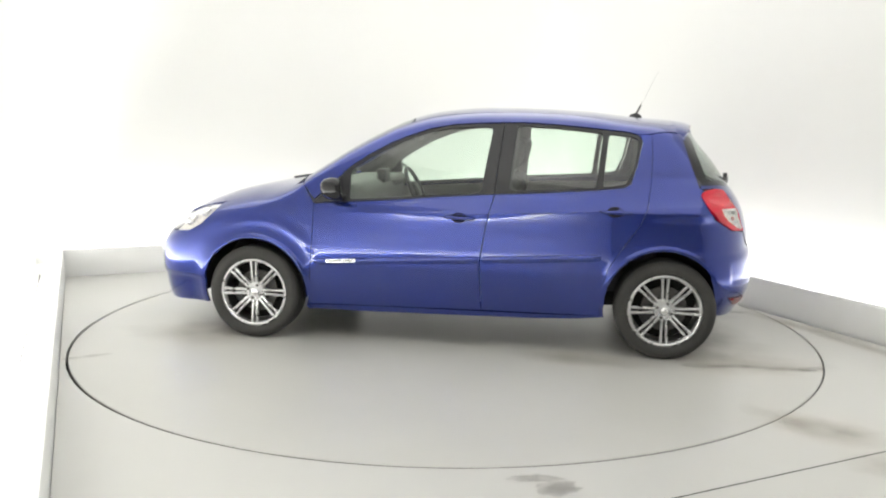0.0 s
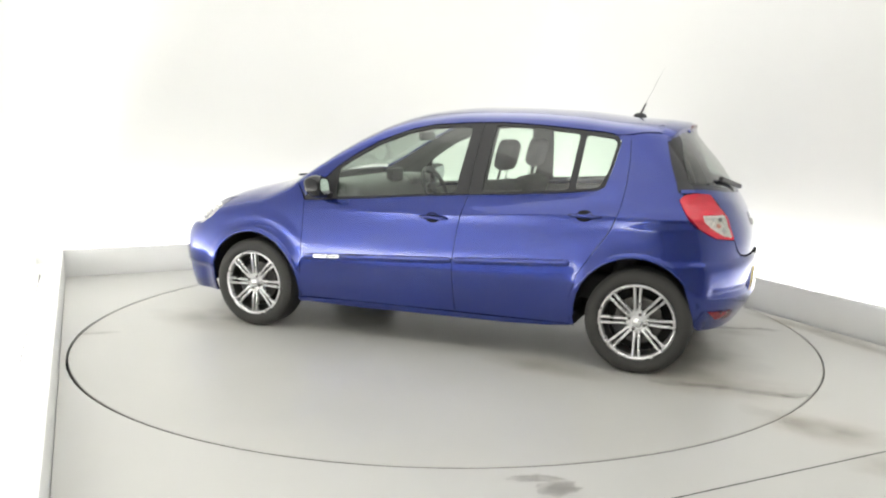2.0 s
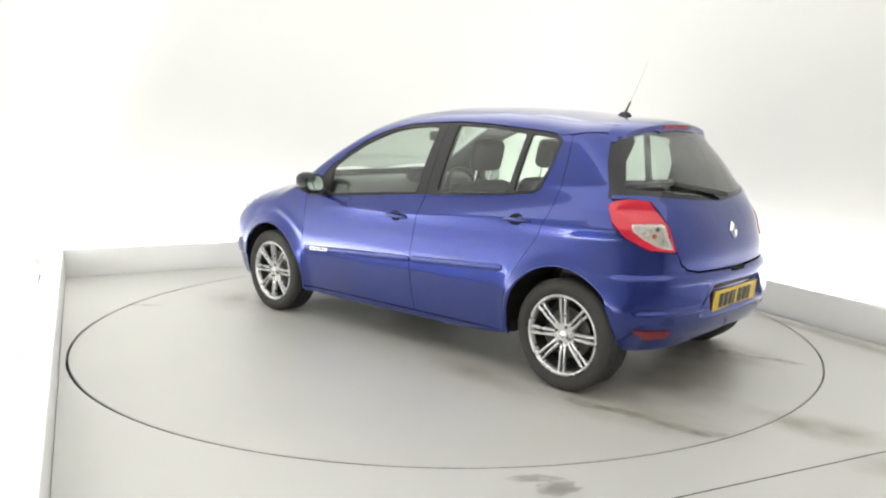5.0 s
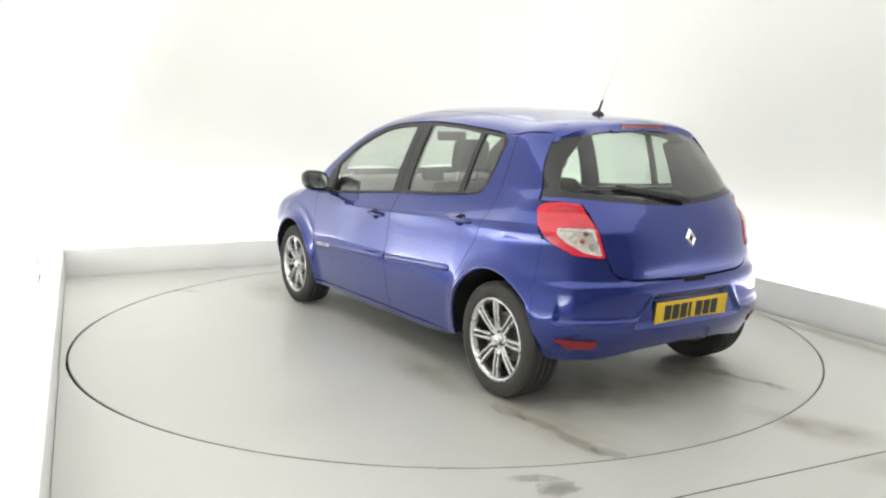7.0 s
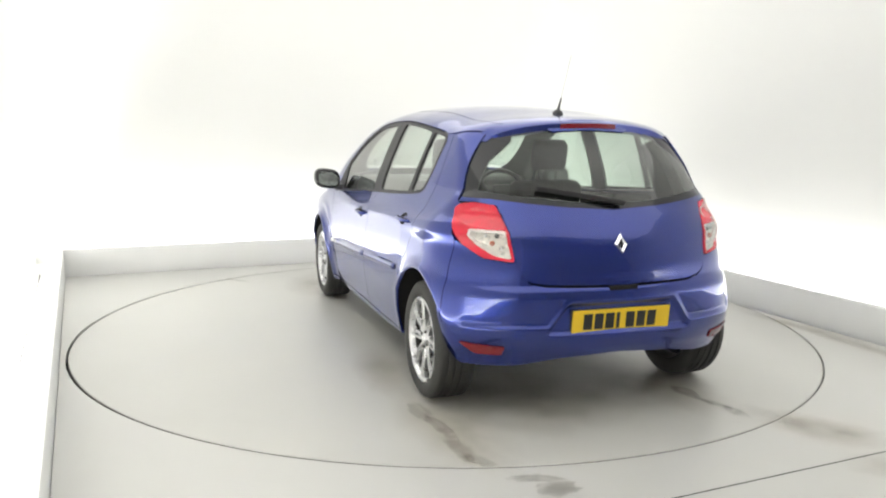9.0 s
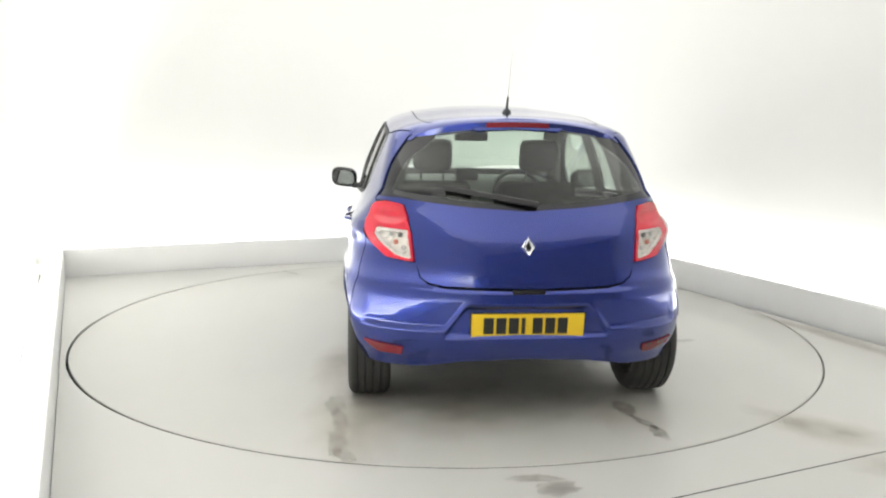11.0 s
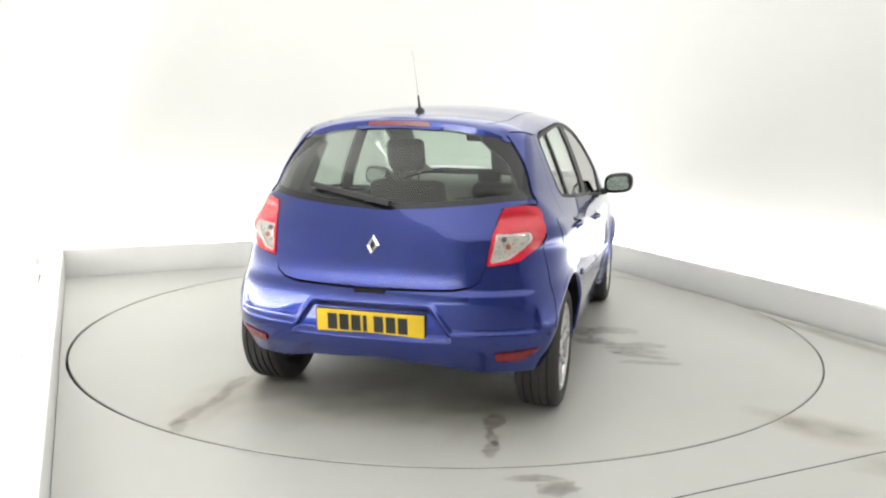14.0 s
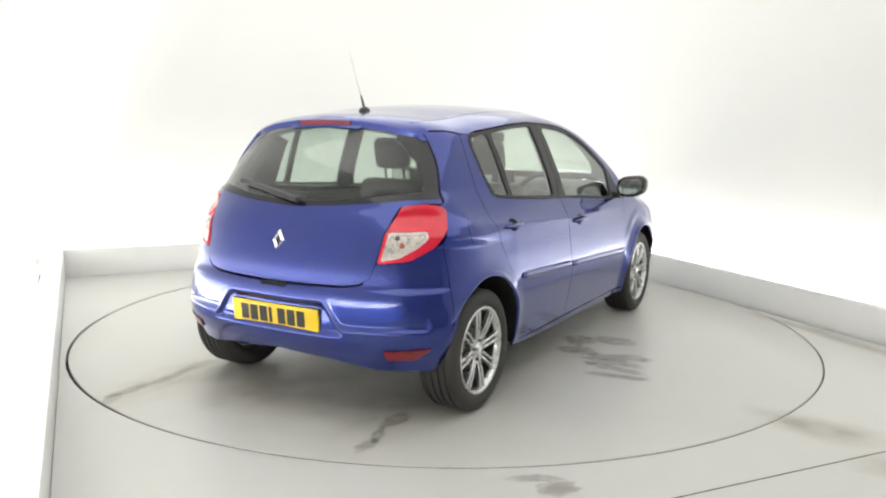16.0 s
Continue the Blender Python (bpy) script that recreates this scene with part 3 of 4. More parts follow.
    # rubbing strip in two lengths, door handles
    for par, x0, x1, z0, z1 in ((door, 0.875, -0.168, 0.524, 0.575), (rdoor, -0.19, -0.90, 0.577, 0.617)):
        bm = bmesh.new()
        n, rows = 40, []
        for k in range(n + 1):
            t = k / n
            px, pz = x0 + (x1 - x0) * t, z0 + (z1 - z0) * t
            f = min(1.0, min(t, 1 - t) * 24 + 0.12) ** 0.5
            rows.append([bm.verts.new((px, s * (float(half(px, pz + dz)) + out * f), pz + dz * (0.5 + 0.5 * f)))
                         for out, dz in ((-0.003, 0.020), (0.006, 0.014), (0.0125, 0.010), (0.0150, 0.005), (0.0120, -0.020), (0.006, -0.024), (-0.003, -0.025))])
        for a, b in zip(rows, rows[1:]):
            for i in range(6):
                bm.faces.new((a[i], a[i + 1], b[i + 1], b[i]))
        bmesh.ops.recalc_face_normals(bm, faces=bm.faces)
        if sum(fc.normal.y for fc in bm.faces) * s < 0:
            bmesh.ops.reverse_faces(bm, faces=bm.faces)
        part("rubbing_strip", bm, M_PAINT, par, smooth=True)
    if s > 0:
        panel("door_badge", rounded([(0.795, 0.517), (0.60, 0.526), (0.60, 0.551), (0.795, 0.542)], 0.008), lift, M_ALLOY, door, push=0.020, depth=0.006, label="small silver badge")
        panel("badge_lettering", [(0.775, 0.527), (0.62, 0.535), (0.62, 0.542), (0.775, 0.534)], lift, M_STEEL, door, push=0.0212, depth=0.001, gap=0, label="dark bar in place of the badge's lettering")
    for par, x, z in ((door, -0.04, 0.825), (rdoor, -0.97, 0.885)):
        # flat dark oval on the door skin: painted shade of the handle's hollow
        panel("handle_shade", [(x + 0.048 * math.cos(k * math.pi / 10), z + 0.031 * math.sin(k * math.pi / 10)) for k in range(20)], lift, M_DARK, par, push=0.0015, depth=0.002, gap=0)
        bm = bmesh.new()
        n = 10
        rows = []
        for k in range(n + 1):
            t = -1 + 2 * k / n
            px = x + 0.095 * t - 0.005
            out = 0.030 * (1 - t ** 4) + 0.004
            hz = 0.013 * (1 - 0.45 * t * t)
            zz = z + 0.003 * t
            yb = float(half(px, zz))
            rows.append([bm.verts.new((px, s * (yb + out + dy), zz + dz)) for dy, dz in ((-0.012, hz), (0, hz * 0.55), (0.002, 0), (0, -hz * 0.55), (-0.012, -hz))])
        for a, b in zip(rows, rows[1:]):
            for i in range(5):
                j = (i + 1) % 5
                bm.faces.new((a[i], a[j], b[j], b[i]))
        bm.faces.new(rows[0])
        bm.faces.new(rows[-1][::-1])
        bmesh.ops.recalc_face_normals(bm, faces=bm.faces)
        part("door_handle", bm, M_PAINT, par, smooth=True)
    # side repeater and mirror
    far = 0.0 if s > 0 else 0.018
    mirror = new("door_mirror")
    mirror.parent = car
    bm = bmesh.new()
    bmesh.ops.create_uvsphere(bm, u_segments=24, v_segments=14, radius=1)
    for v in bm.verts:
        x, y, z = v.co
        p = 3.2
        k = (abs(x) ** p + abs(y) ** p + abs(z) ** p) ** (1 / p)
        x, y, z = x / k, y / k, z / k
        taper = 1 - 0.25 * max(0, x)
        if x < -0.75:
            x = -0.75
        v.co = (0.73 + 0.075 * x - 0.012 * y + 0.006 * z, s * (0.91 + far + (0.094 + 0.5 * far) * y), 0.985 + 0.072 * z * taper + 0.01 * y)
    if s < 0:
        bmesh.ops.reverse_faces(bm, faces=bm.faces)
    part("mirror_housing", bm, M_GLOSSBLACK, mirror, "gloss black mirror housing", smooth=True)
    solid("mirror_arm", (0.68, min(s * 0.775, s * 0.86), 0.905), (0.76, max(s * 0.775, s * 0.86), 0.945), M_BLACK, mirror, 0.015)
    bm = bmesh.new()
    bmesh.ops.create_circle(bm, cap_ends=True, segments=28, radius=1)
    for v in bm.verts:
        x, y, z = v.co
        k = (abs(x) ** 3 + abs(y) ** 3) ** (1 / 3)
        x, y = x / k, y / k
        v.co = (0.6705 - 0.0095 * x * s + 0.005 * y, s * (0.91 + far) + (0.072 + 0.5 * far) * x, 0.985 + 0.050 * y + 0.009 * x * s)
    bm.normal_update()
    for f in bm.faces:
        if f.normal.x > 0:
            f.normal_flip()
    part("mirror_glass", bm, M_MIRROR, mirror, "mirror glass")
    # headlight
    hl = [(1.545, 0.856), (1.575, 0.805), (1.646, 0.735), (1.735, 0.687), (1.90, 0.672), (1.905, 0.69), (1.85, 0.748), (1.77, 0.800), (1.66, 0.842)]
    lamp = panel("headlight", rounded(hl, 0.02), lift, M_CLEARLENS, car, label="clear headlight lens", depth=0)
    panel("lamp_bowl", rounded(hl, 0.02), lift, M_BOWL, lamp, push=-0.03, depth=0)
    c = Vector(lift(np.array([(1.76, 0.735)]))[0]) + Vector((-0.01, -0.035 * s, 0))
    for dx, dz, r in ((0, 0, 0.042), (-0.10, 0.055, 0.035)):
        bm = bmesh.new()
        bmesh.ops.create_uvsphere(bm, u_segments=18, v_segments=10, radius=r)
        bmesh.ops.translate(bm, verts=bm.verts, vec=c + Vector((dx, 0, dz)))
        part("reflector", bm, M_CHROME, lamp, smooth=True)
    panel("nose_frame", [(1.60, 0.46), (1.52, 0.64), (1.60, 0.80), (1.80, 0.72), (1.85, 0.62), (1.78, 0.46)], lift, M_PAINT, car, push=-0.035, depth=0, step=0.03)
    # rolled lip round each wheel opening
    for line in (ARCH_F, ARCH_R):
        pts = [p for p in line if p[1] > 0.27 and ((p[0] < 1.277 or p[1] > 0.50) if line is ARCH_F else (p[0] > -1.265 or p[1] > 0.50))]
        bm = bmesh.new()
        rows = []
        cx = 1.277 if line is ARCH_F else -1.265
        for k, (px, pz) in enumerate(pts):
            dx, dz = px - cx, pz - 0.31
            g = math.hypot(dx, dz)
            ease = min(1.0, min(k, len(pts) - 1 - k) / 4 + 0.25)
            ring = []
            for out, rad in ((-0.002, 0.030), (0.005, 0.019), (0.010, 0.010), (0.011, 0.003), (0.007, -0.004), (-0.012, -0.006)):
                qx, qz = px + dx / g * rad, pz + dz / g * rad
                ring.append(bm.verts.new((qx, s * (float(half(qx, max(qz, 0.25))) + out * ease * (1.0 if line is ARCH_F else 0.5) - 0.002 * (1 - ease)), qz)))
            rows.append(ring)
        for a, c in zip(rows, rows[1:]):
            for i in range(5):
                bm.faces.new((a[i], a[i + 1], c[i + 1], c[i]))
        bmesh.ops.recalc_face_normals(bm, faces=bm.faces)
        if sum(fc.normal.y for fc in bm.faces) * s < 0:
            bmesh.ops.reverse_faces(bm, faces=bm.faces)
        part("arch_lip", bm, M_PAINT, car, smooth=True)
    # wheel housing
    for cx in (1.277, -1.265):
        bm = bmesh.new()
        r = 0.362
        ra = [(cx - r, 0.245 if cx > 0 else 0.29)] + arch(cx, 0.31, r, 180, 0, 20) + [(cx + r, 0.29 if cx > 0 else 0.25)]
        for (xa, za), (xb, zb) in zip(ra, ra[1:]):
            bm.faces.new([bm.verts.new(c) for c in ((xa, s * 0.50, za), (xb, s * 0.50, zb), (xb, s * (float(half(xb, max(zb, 0.25))) - 0.012), zb), (xa, s * (float(half(xa, max(za, 0.25))) - 0.012), za))])
        bm.faces.new([bm.verts.new((x, s * 0.50, z)) for x, z in ra])
        part("wheel_housing", bm, M_DARK, car)
    # inner door lining
    bm = bmesh.new()
    lining = [(0.85, 0.3), (-0.86, 0.3), (-0.90, 0.50), (-0.98, 0.64), (-1.14, 0.72), (-1.20, 0.965), (-0.25, 0.945), (0.87, 0.865)]
    bm.faces.new([bm.verts.new((x, s * (float(half(x, z)) - 0.05), z)) for x, z in lining])
    r = bmesh.ops.solidify(bm, geom=bm.faces[:], thickness=0.02)
    part("door_lining", bm, M_LINING, car)


for side in (1, -1):
    build_side(side)
panel("fuel_flap", rounded([(-1.20, 0.835), (-1.205, 0.945), (-1.32, 0.955), (-1.40, 0.93), (-1.405, 0.85), (-1.35, 0.82)], 0.035), lift_side(-1), M_PAINT, car, push=0.0022, depth=0.006, step=0.016, gap=0)


def mirrored(half_outline):
    """A closed outline from its left half, which starts and ends on the middle line."""
    return half_outline + [(-a, b) for a, b in half_outline[::-1] if abs(a) > 1e-6]


def build_top():
    up = lift_up(UP_Z)
    xs = [0.30, 0.1, -0.3, -0.7, -1.1, -1.3, -1.43]
    edge = [up_at(x, float(z_top(x)) - (0.04 if x < 0.2 else 0.05)) for x in xs]
    roof = edge + [(-1.462, edge[-1][1] * 0.8), (-1.468, edge[-1][1] * 0.4)] + [(-1.468, -edge[-1][1] * 0.4), (-1.462, -edge[-1][1] * 0.8)] + [(a, -b) for a, b in edge[::-1]] + [(0.335, -0.3), (0.35, 0.0), (0.335, 0.3)]
    panel("roof", roof, up, M_PAINT, car, step=0.03)
    # windscreen
    xs = [0.32, 0.5, 0.7, 0.88, 0.97]
    ed = [up_at(x, float(z_top(x)) - k) for x, k in zip(xs, (0.05, 0.052, 0.052, 0.045, 0.036))]
    ws = ed + [(1.04, 0.35), (1.07, 0.0), (1.04, -0.35)] + [(a, -b) for a, b in ed[::-1]] + [(0.345, -0.3), (0.36, 0.0), (0.345, 0.3)]
    panel("windscreen", ws, up, M_GLASS, car, depth=0, step=0.03, push=-0.004, label="clear tinted windscreen")
    # bonnet
    hb = 0.5
    ed = [up_y(x, y, hb) for x, y in ((0.985, 0.66), (1.15, 0.70), (1.4, 0.70), (1.55, 0.665), (1.7, 0.60), (1.85, 0.50), (1.95, 0.36))]
    bon = ed + [(1.985, 0.0)] + [(a, -b) for a, b in ed[::-1]] + [(1.05, -0.3), (1.085, 0.0), (1.05, 0.3)]
    panel("bonnet", bon, lift_up(hb), M_PAINT, car, step=0.03)
    for y in (0.25, -0.2):
        bm = bmesh.new()
        add_box(bm, (-0.28, -0.009, -0.006), (0.28, 0.009, 0.008), pose(1.085, y, float(z_top(1.085)) - 0.006, 0, 0, 86), 0.004)
        part("windscreen_wiper", bm, M_BLACK, car)
    # front bumper
    def fa(deg, z):
        return (POLAR * radians(deg), z)
    lo = [front_at(1.618, 0.215), fa(45, 0.20), fa(20, 0.19), fa(0, 0.185)]
    hi = [fa(0, 0.66), fa(30, 0.655), front_at(1.91, 0.668), front_at(1.735, 0.685), front_at(1.70, 0.69), front_at(1.665, 0.60)] + [front_at(x, z) for x, z in [(1.587, 0.46)] + [p for p in ARCH_F if p[0] > 1.3 and 0.24 < p[1] < 0.45]]
    bump = lo + hi
    full = bump[:4] + [(-a, b) for a, b in lo[::-1] if a > 0] + [(-a, b) for a, b in hi[::-1] if a > 0] + hi
    def lip(co, q):
        co = co.copy()
        k = np.clip((0.388 - co[:, 2]) / 0.015, 0, 1) * 0.024
        co[:, 0] -= k * 0.5
        co[:, 1] -= np.sign(co[:, 1]) * k * np.clip((1.95 - co[:, 0]) / 0.2, 0, 1) * np.clip((co[:, 0] - 1.64) / 0.1, 0, 1)
        return co
    panel("front_bumper", full, lift_front, M_PAINT, car, step=0.016, gap=0.001, push=-0.0025, shape=lip)
    # aerial
    base = Vector((-1.12, 0, float(z_top(-1.12))))
    aerial = new("roof_aerial")
    aerial.parent = car
    bm = bmesh.new()
    bmesh.ops.create_uvsphere(bm, u_segments=16, v_segments=10, radius=1)
    for v in bm.verts:
        v.co = (v.co.x * 0.045 + base.x + 0.006, v.co.y * 0.024, base.z - 0.004 + v.co.z * 0.03)
    part("aerial_base", bm, M_BLACK, aerial, smooth=True)
    bm = bmesh.new()
    tip = base + Vector((-0.14, 0.0, 0.30))
    way = (tip - base)
    for t0, t1, r0, r1 in ((0.0, 0.28, 0.0085, 0.0045), (0.28, 1.0, 0.0008, 0.0005)):
        a, b = base + way * t0 + Vector((0.01, 0, 0)), base + way * t1 + Vector((0.01, 0, 0))
        r = bmesh.ops.create_cone(bm, cap_ends=True, segments=10, radius1=r0, radius2=r1, depth=(b - a).length)
        bmesh.ops.transform(bm, matrix=Matrix.Translation((a + b) / 2) @ way.to_track_quat("Z", "Y").to_matrix().to_4x4(), verts=r["verts"])
    part("aerial_whip", bm, M_BLACK, aerial, smooth=True)


build_top()


def build_tail():
    # tailgate below the glass
    gate_half = [rear_at(0.0, 0.998), rear_at(0.25, 1.012), rear_at(0.44, 1.030), rear_at(0.58, 1.046), side_at(-1.470, 1.048), side_at(-1.472, 1.024), rear_deg(58, 1.027), rear_deg(49.8, 1.012), rear_deg(43.0, 0.888), rear_deg(40.2, 0.768),
                 rear_at(0.49, 0.70), rear_at(0.45, 0.672), rear_at(0.38, 0.660), rear_at(0.0, 0.652)]

    def crease(co, q):
        y, z = np.abs(co[:, 1]), co[:, 2]
        d = (z - (0.945 + 0.10 * np.clip(y - 0.1, 0, 1) ** 1.5)) / 0.032
        w = np.clip((y - 0.14) / 0.25, 0, 1) * np.clip((0.70 - y) / 0.06, 0, 1)
        co = co.copy()
        co[:, 0] -= 0.0085 * w * np.where(d > 0, np.exp(-d * d), np.exp(-(d / 2.5) ** 2))
        return co
    gate = panel("tailgate", mirrored(gate_half), lift_rear, M_PAINT, car, step=0.011, shape=crease)
    glass_half = [rear_at(0.0, 1.402), rear_at(0.25, 1.392), rear_at(0.42, 1.372), side_at(-1.362, 1.345), side_at(-1.350, 1.32), side_at(-1.385, 1.20), side_at(-1.434, 1.06), side_at(-1.45, 1.02), rear_at(0.60, 1.022), rear_at(0.44, 1.020), rear_at(0.25, 1.002), rear_at(0.0, 0.988)]
    g_in = [rear_at(0.0, 1.372), rear_at(0.25, 1.364), rear_at(0.40, 1.347), side_at(-1.44, 1.318), side_at(-1.465, 1.22), side_at(-1.515, 1.085), rear_at(0.42, 1.060), rear_at(0.25, 1.041), rear_at(0.0, 1.028)]
    panel("rear_glass_border", mirrored(glass_half), lift_rear, M_GLOSSBLACK, gate, holes=[mirrored(g_in)], step=0.018, depth=0.01, push=-0.009, label="gloss black glass border")
    panel("rear_window", mirrored(g_in), lift_rear, M_REARGLASS, gate, step=0.022, depth=0, gap=-0.003, push=-0.008, label="dark tinted rear glass")
    # wiper from its pivot at the foot of the glass
    bm = bmesh.new()
    pv = Vector(lift_rear(np.array([rear_at(-0.03, 1.028)]))[0]) + Vector((-0.02, 0, 0.008))
    tp = Vector(lift_rear(np.array([rear_at(0.37, 1.095)]))[0]) + Vector((-0.018, 0, 0.006))
    way = tp - pv
    q = way.to_track_quat("X", "Z").to_matrix().to_4x4()
    add_box(bm, (-0.03, -0.013, -0.018), (way.length * 0.45, 0.013, 0.010), Matrix.Translation(pv) @ q, 0.008)
    add_box(bm, (way.length * 0.1, -0.012, -0.016), (way.length, 0.014, 0.008), Matrix.Translation(pv) @ q, 0.004)
    part("rear_wiper", bm, M_BLACK, gate)
    # diamond badge
    bm = bmesh.new()
    c = Vector(lift_rear(np.array([rear_at(0.0, 0.842)]))[0])
    o = [(0, 0.048), (0.034, 0), (0, -0.048), (-0.034, 0)]
    i_ = [(0, 0.024), (0.013, 0), (0, -0.024), (-0.013, 0)]
    def bv(p, out):
        return bm.verts.new((c.x - out + 0.26 * p[1], p[0], c.z + p[1]))
    r0 = [bv(p, 0.0) for p in o]
    r1 = [bv((p[0] * 0.72, p[1] * 0.76), 0.014) for p in o]
    r2 = [bv(p, 0.006) for p in i_]
    r3 = [bv(p, 0.0) for p in i_]
    for a, b in ((r0, r1), (r1, r2), (r2, r3)):
        for k in range(4):
            bm.faces.new((a[k], a[(k + 1) % 4], b[(k + 1) % 4], b[k]))
    bmesh.ops.recalc_face_normals(bm, faces=bm.faces)
    badge = part("badge", bm, M_CHROME, gate, "chrome diamond badge")
    bm = bmesh.new()
    bm.faces.new([bv((p[0] * 0.9, p[1] * 0.9), 0.005) for p in i_])
    part("badge_opening", bm, M_GLOSSBLACK, badge, "dark middle of the badge")
    # spoiler lip under the roof's end, with the high brake light
    up = lift_up(UP_Z)

    def roof_z(x, y):
        return float(up(np.array([up_y(x, y)]))[0][2])

    def lip_edge(y):
        """Trailing edge of the spoiler: length, height and the roof's height before it."""
        y = abs(y)
        root = roof_z(-1.33, y)
        ze = root - 0.024
        return x_tail(y, ze - 0.020) - 0.006, ze, root
    bm = bmesh.new()
    n, rows = 40, []
    for k in range(n + 1):
        y = 0.525 * (-1 + 2 * k / n)
        e = 1 - (abs(y) / 0.525) ** 12
        xe, ze, root = lip_edge(y)
        xe, ze = xe + 0.04 * (1 - e), ze - 0.008 * (1 - e)
        th = 0.018 + 0.026 * e
        rows.append([bm.verts.new(c) for c in ((-1.318, y, root - 0.006), (-1.33, y, root + 0.002), (0.5 * (xe - 1.33), y, 0.5 * (ze + root) + 0.004), (xe + 0.008, y, ze + 0.001), (xe, y, ze - 0.005),
                                               (xe + 0.006, y, ze - th), (xe + 0.016, y, ze - th - 0.003), (xe + 0.06, y, ze - th))])
    for a, b in zip(rows, rows[1:]):
        for i in range(8):
            bm.faces.new((a[i], a[(i + 1) % 8], b[(i + 1) % 8], b[i]))
    bm.faces.new(rows[0])
    bm.faces.new(rows[-1][::-1])
    bmesh.ops.recalc_face_normals(bm, faces=bm.faces)
    lip = part("roof_spoiler", bm, M_PAINT, car)
    shade(lip, 35)
    bm = bmesh.new()
    rows = []
    for k in range(13):
        y = 0.155 * (-1 + k / 6)
        xe, ze, root = lip_edge(y)
        rows.append([bm.verts.new(c) for c in ((xe + 0.012, y, ze - 0.001), (xe - 0.003, y, ze - 0.007), (xe + 0.002, y, ze - 0.030), (xe + 0.02, y, ze - 0.030))])
    for a, b in zip(rows, rows[1:]):
        for i in range(4):
            bm.faces.new((a[i], a[(i + 1) % 4], b[(i + 1) % 4], b[i]))
    bm.faces.new(rows[0])
    bm.faces.new(rows[-1][::-1])
    bmesh.ops.recalc_face_normals(bm, faces=bm.faces)
    part("high_brake_light", bm, M_REFLECTOR, lip, "red high-level brake light")
    # bumper
    top = [rear_at(0.0, 0.645), rear_at(0.38, 0.653), rear_at(0.455, 0.667), rear_at(0.495, 0.695), rear_deg(39.6, 0.758), rear_deg(50.5, 0.775), rear_deg(58, 0.828), rear_deg(63.5, 0.862), rear_deg(66, 0.80), rear_deg(66, 0.62), rear_deg(64.5, 0.50)]
    bot = [rear_deg(62.8, 0.42), rear_deg(60.5, 0.305), rear_deg(58, 0.266), rear_deg(50, 0.260), rear_deg(40, 0.264), rear_at(0.42, 0.278), rear_at(0.30, 0.300), rear_at(0.0, 0.318)]

    def recess(co, q):
        a, y, z = q[:, 0] / POLAR, np.abs(co[:, 1]), co[:, 2]
        wid = 0.30 + 0.09 * (0.56 - z) / 0.12
        m = np.clip((wid - y) / 0.022, 0, 1) * np.clip((z - 0.425) / 0.02, 0, 1) * np.clip((0.585 - z) / 0.03, 0, 1)
        m = 0.024 * m * m * (3 - 2 * m)
        # hollow band out to the corners: it deepens downwards and ends on a ledge
        band = np.clip((z - 0.462) / 0.016, 0, 1) * np.clip((0.600 - z) / 0.115, 0, 1) ** 0.8
        band = 0.014 * band * np.clip((y - wid - 0.005) / 0.02, 0, 1) * np.clip((radians(56) - np.abs(a)) / radians(2.0), 0, 1)
        co = co.copy()
        co[:, 0] += m + band * np.cos(a)
        co[:, 1] -= band * np.sin(a)
        return co
    bump = panel("rear_bumper", mirrored(top + bot), lift_rear, M_PAINT, car, step=0.009, push=-0.0025, gap=0.001, shape=recess)
    for s in (1, -1):
        rf = [(s * a, b) for a, b in (rear_deg(56, 0.386), rear_deg(42, 0.372), rear_deg(43.5, 0.330), rear_deg(51.5, 0.332))]
        panel("reflector", rounded(rf, 0.01), lift_rear, M_REFLECTOR, bump, step=0.014, push=0.005, depth=0.006, gap=0, label="dark red rear reflector")
    # tow-hatch notch under the tailgate
    solid("gate_catch", (-1.866, -0.075, 0.628), (-1.84, 0.075, 0.650), M_DARK, car, 0.006)
    # tail lights
    for s in (1, -1):
        o = [rear_deg(50.4, 1.012), rear_deg(43.4, 0.888), rear_deg(40.7, 0.766), rear_deg(50.8, 0.780), rear_deg(58.4, 0.836), rear_deg(63.6, 0.915), rear_deg(65.5, 0.99), rear_deg(63.5, 1.012), rear_deg(58, 1.022)]
        o = [(s * a, b) for a, b in rounded(o, 0.012)]
        ln = [(s * a, b) for a, b in rounded([rear_deg(57.0, 0.907), rear_deg(44.7, 0.902), rear_deg(41.6, 0.775), rear_deg(47.5, 0.790), rear_deg(53.0, 0.832), rear_deg(56.8, 0.875)], 0.012)]

        def dished(co, q):
            w = np.clip(1 - ((np.abs(co[:, 1]) - 0.625) / 0.075) ** 2 - ((co[:, 2] - 0.962) / 0.036) ** 2, 0, 1)
            co = co.copy()
            co[:, 0] += 0.016 * w ** 0.6
            return co
        tl = panel("tail_light", o, lift_rear, M_RED, car, step=0.010, push=0.006, gap=-0.0025, holes=[ln], depth=0.02, label="red tail light with a clear lower lens", shape=dished)
        inner = shrink(ln if s > 0 else ln[::-1], 0.011)
        panel("lens_frame", ln, lift_rear, M_CLEAR, tl, step=0.012, push=0.002, depth=0.012, gap=0, holes=[inner], label="white lens surround")
        panel("reflector_bowl", ln, lift_rear, M_BOWL, tl, step=0.014, push=-0.014, depth=0, gap=-0.008)
        panel("clear_lens", ln, lift_rear, M_CLEARLENS, tl, step=0.014, push=0.006, depth=0.004, gap=0, label="clear lens")
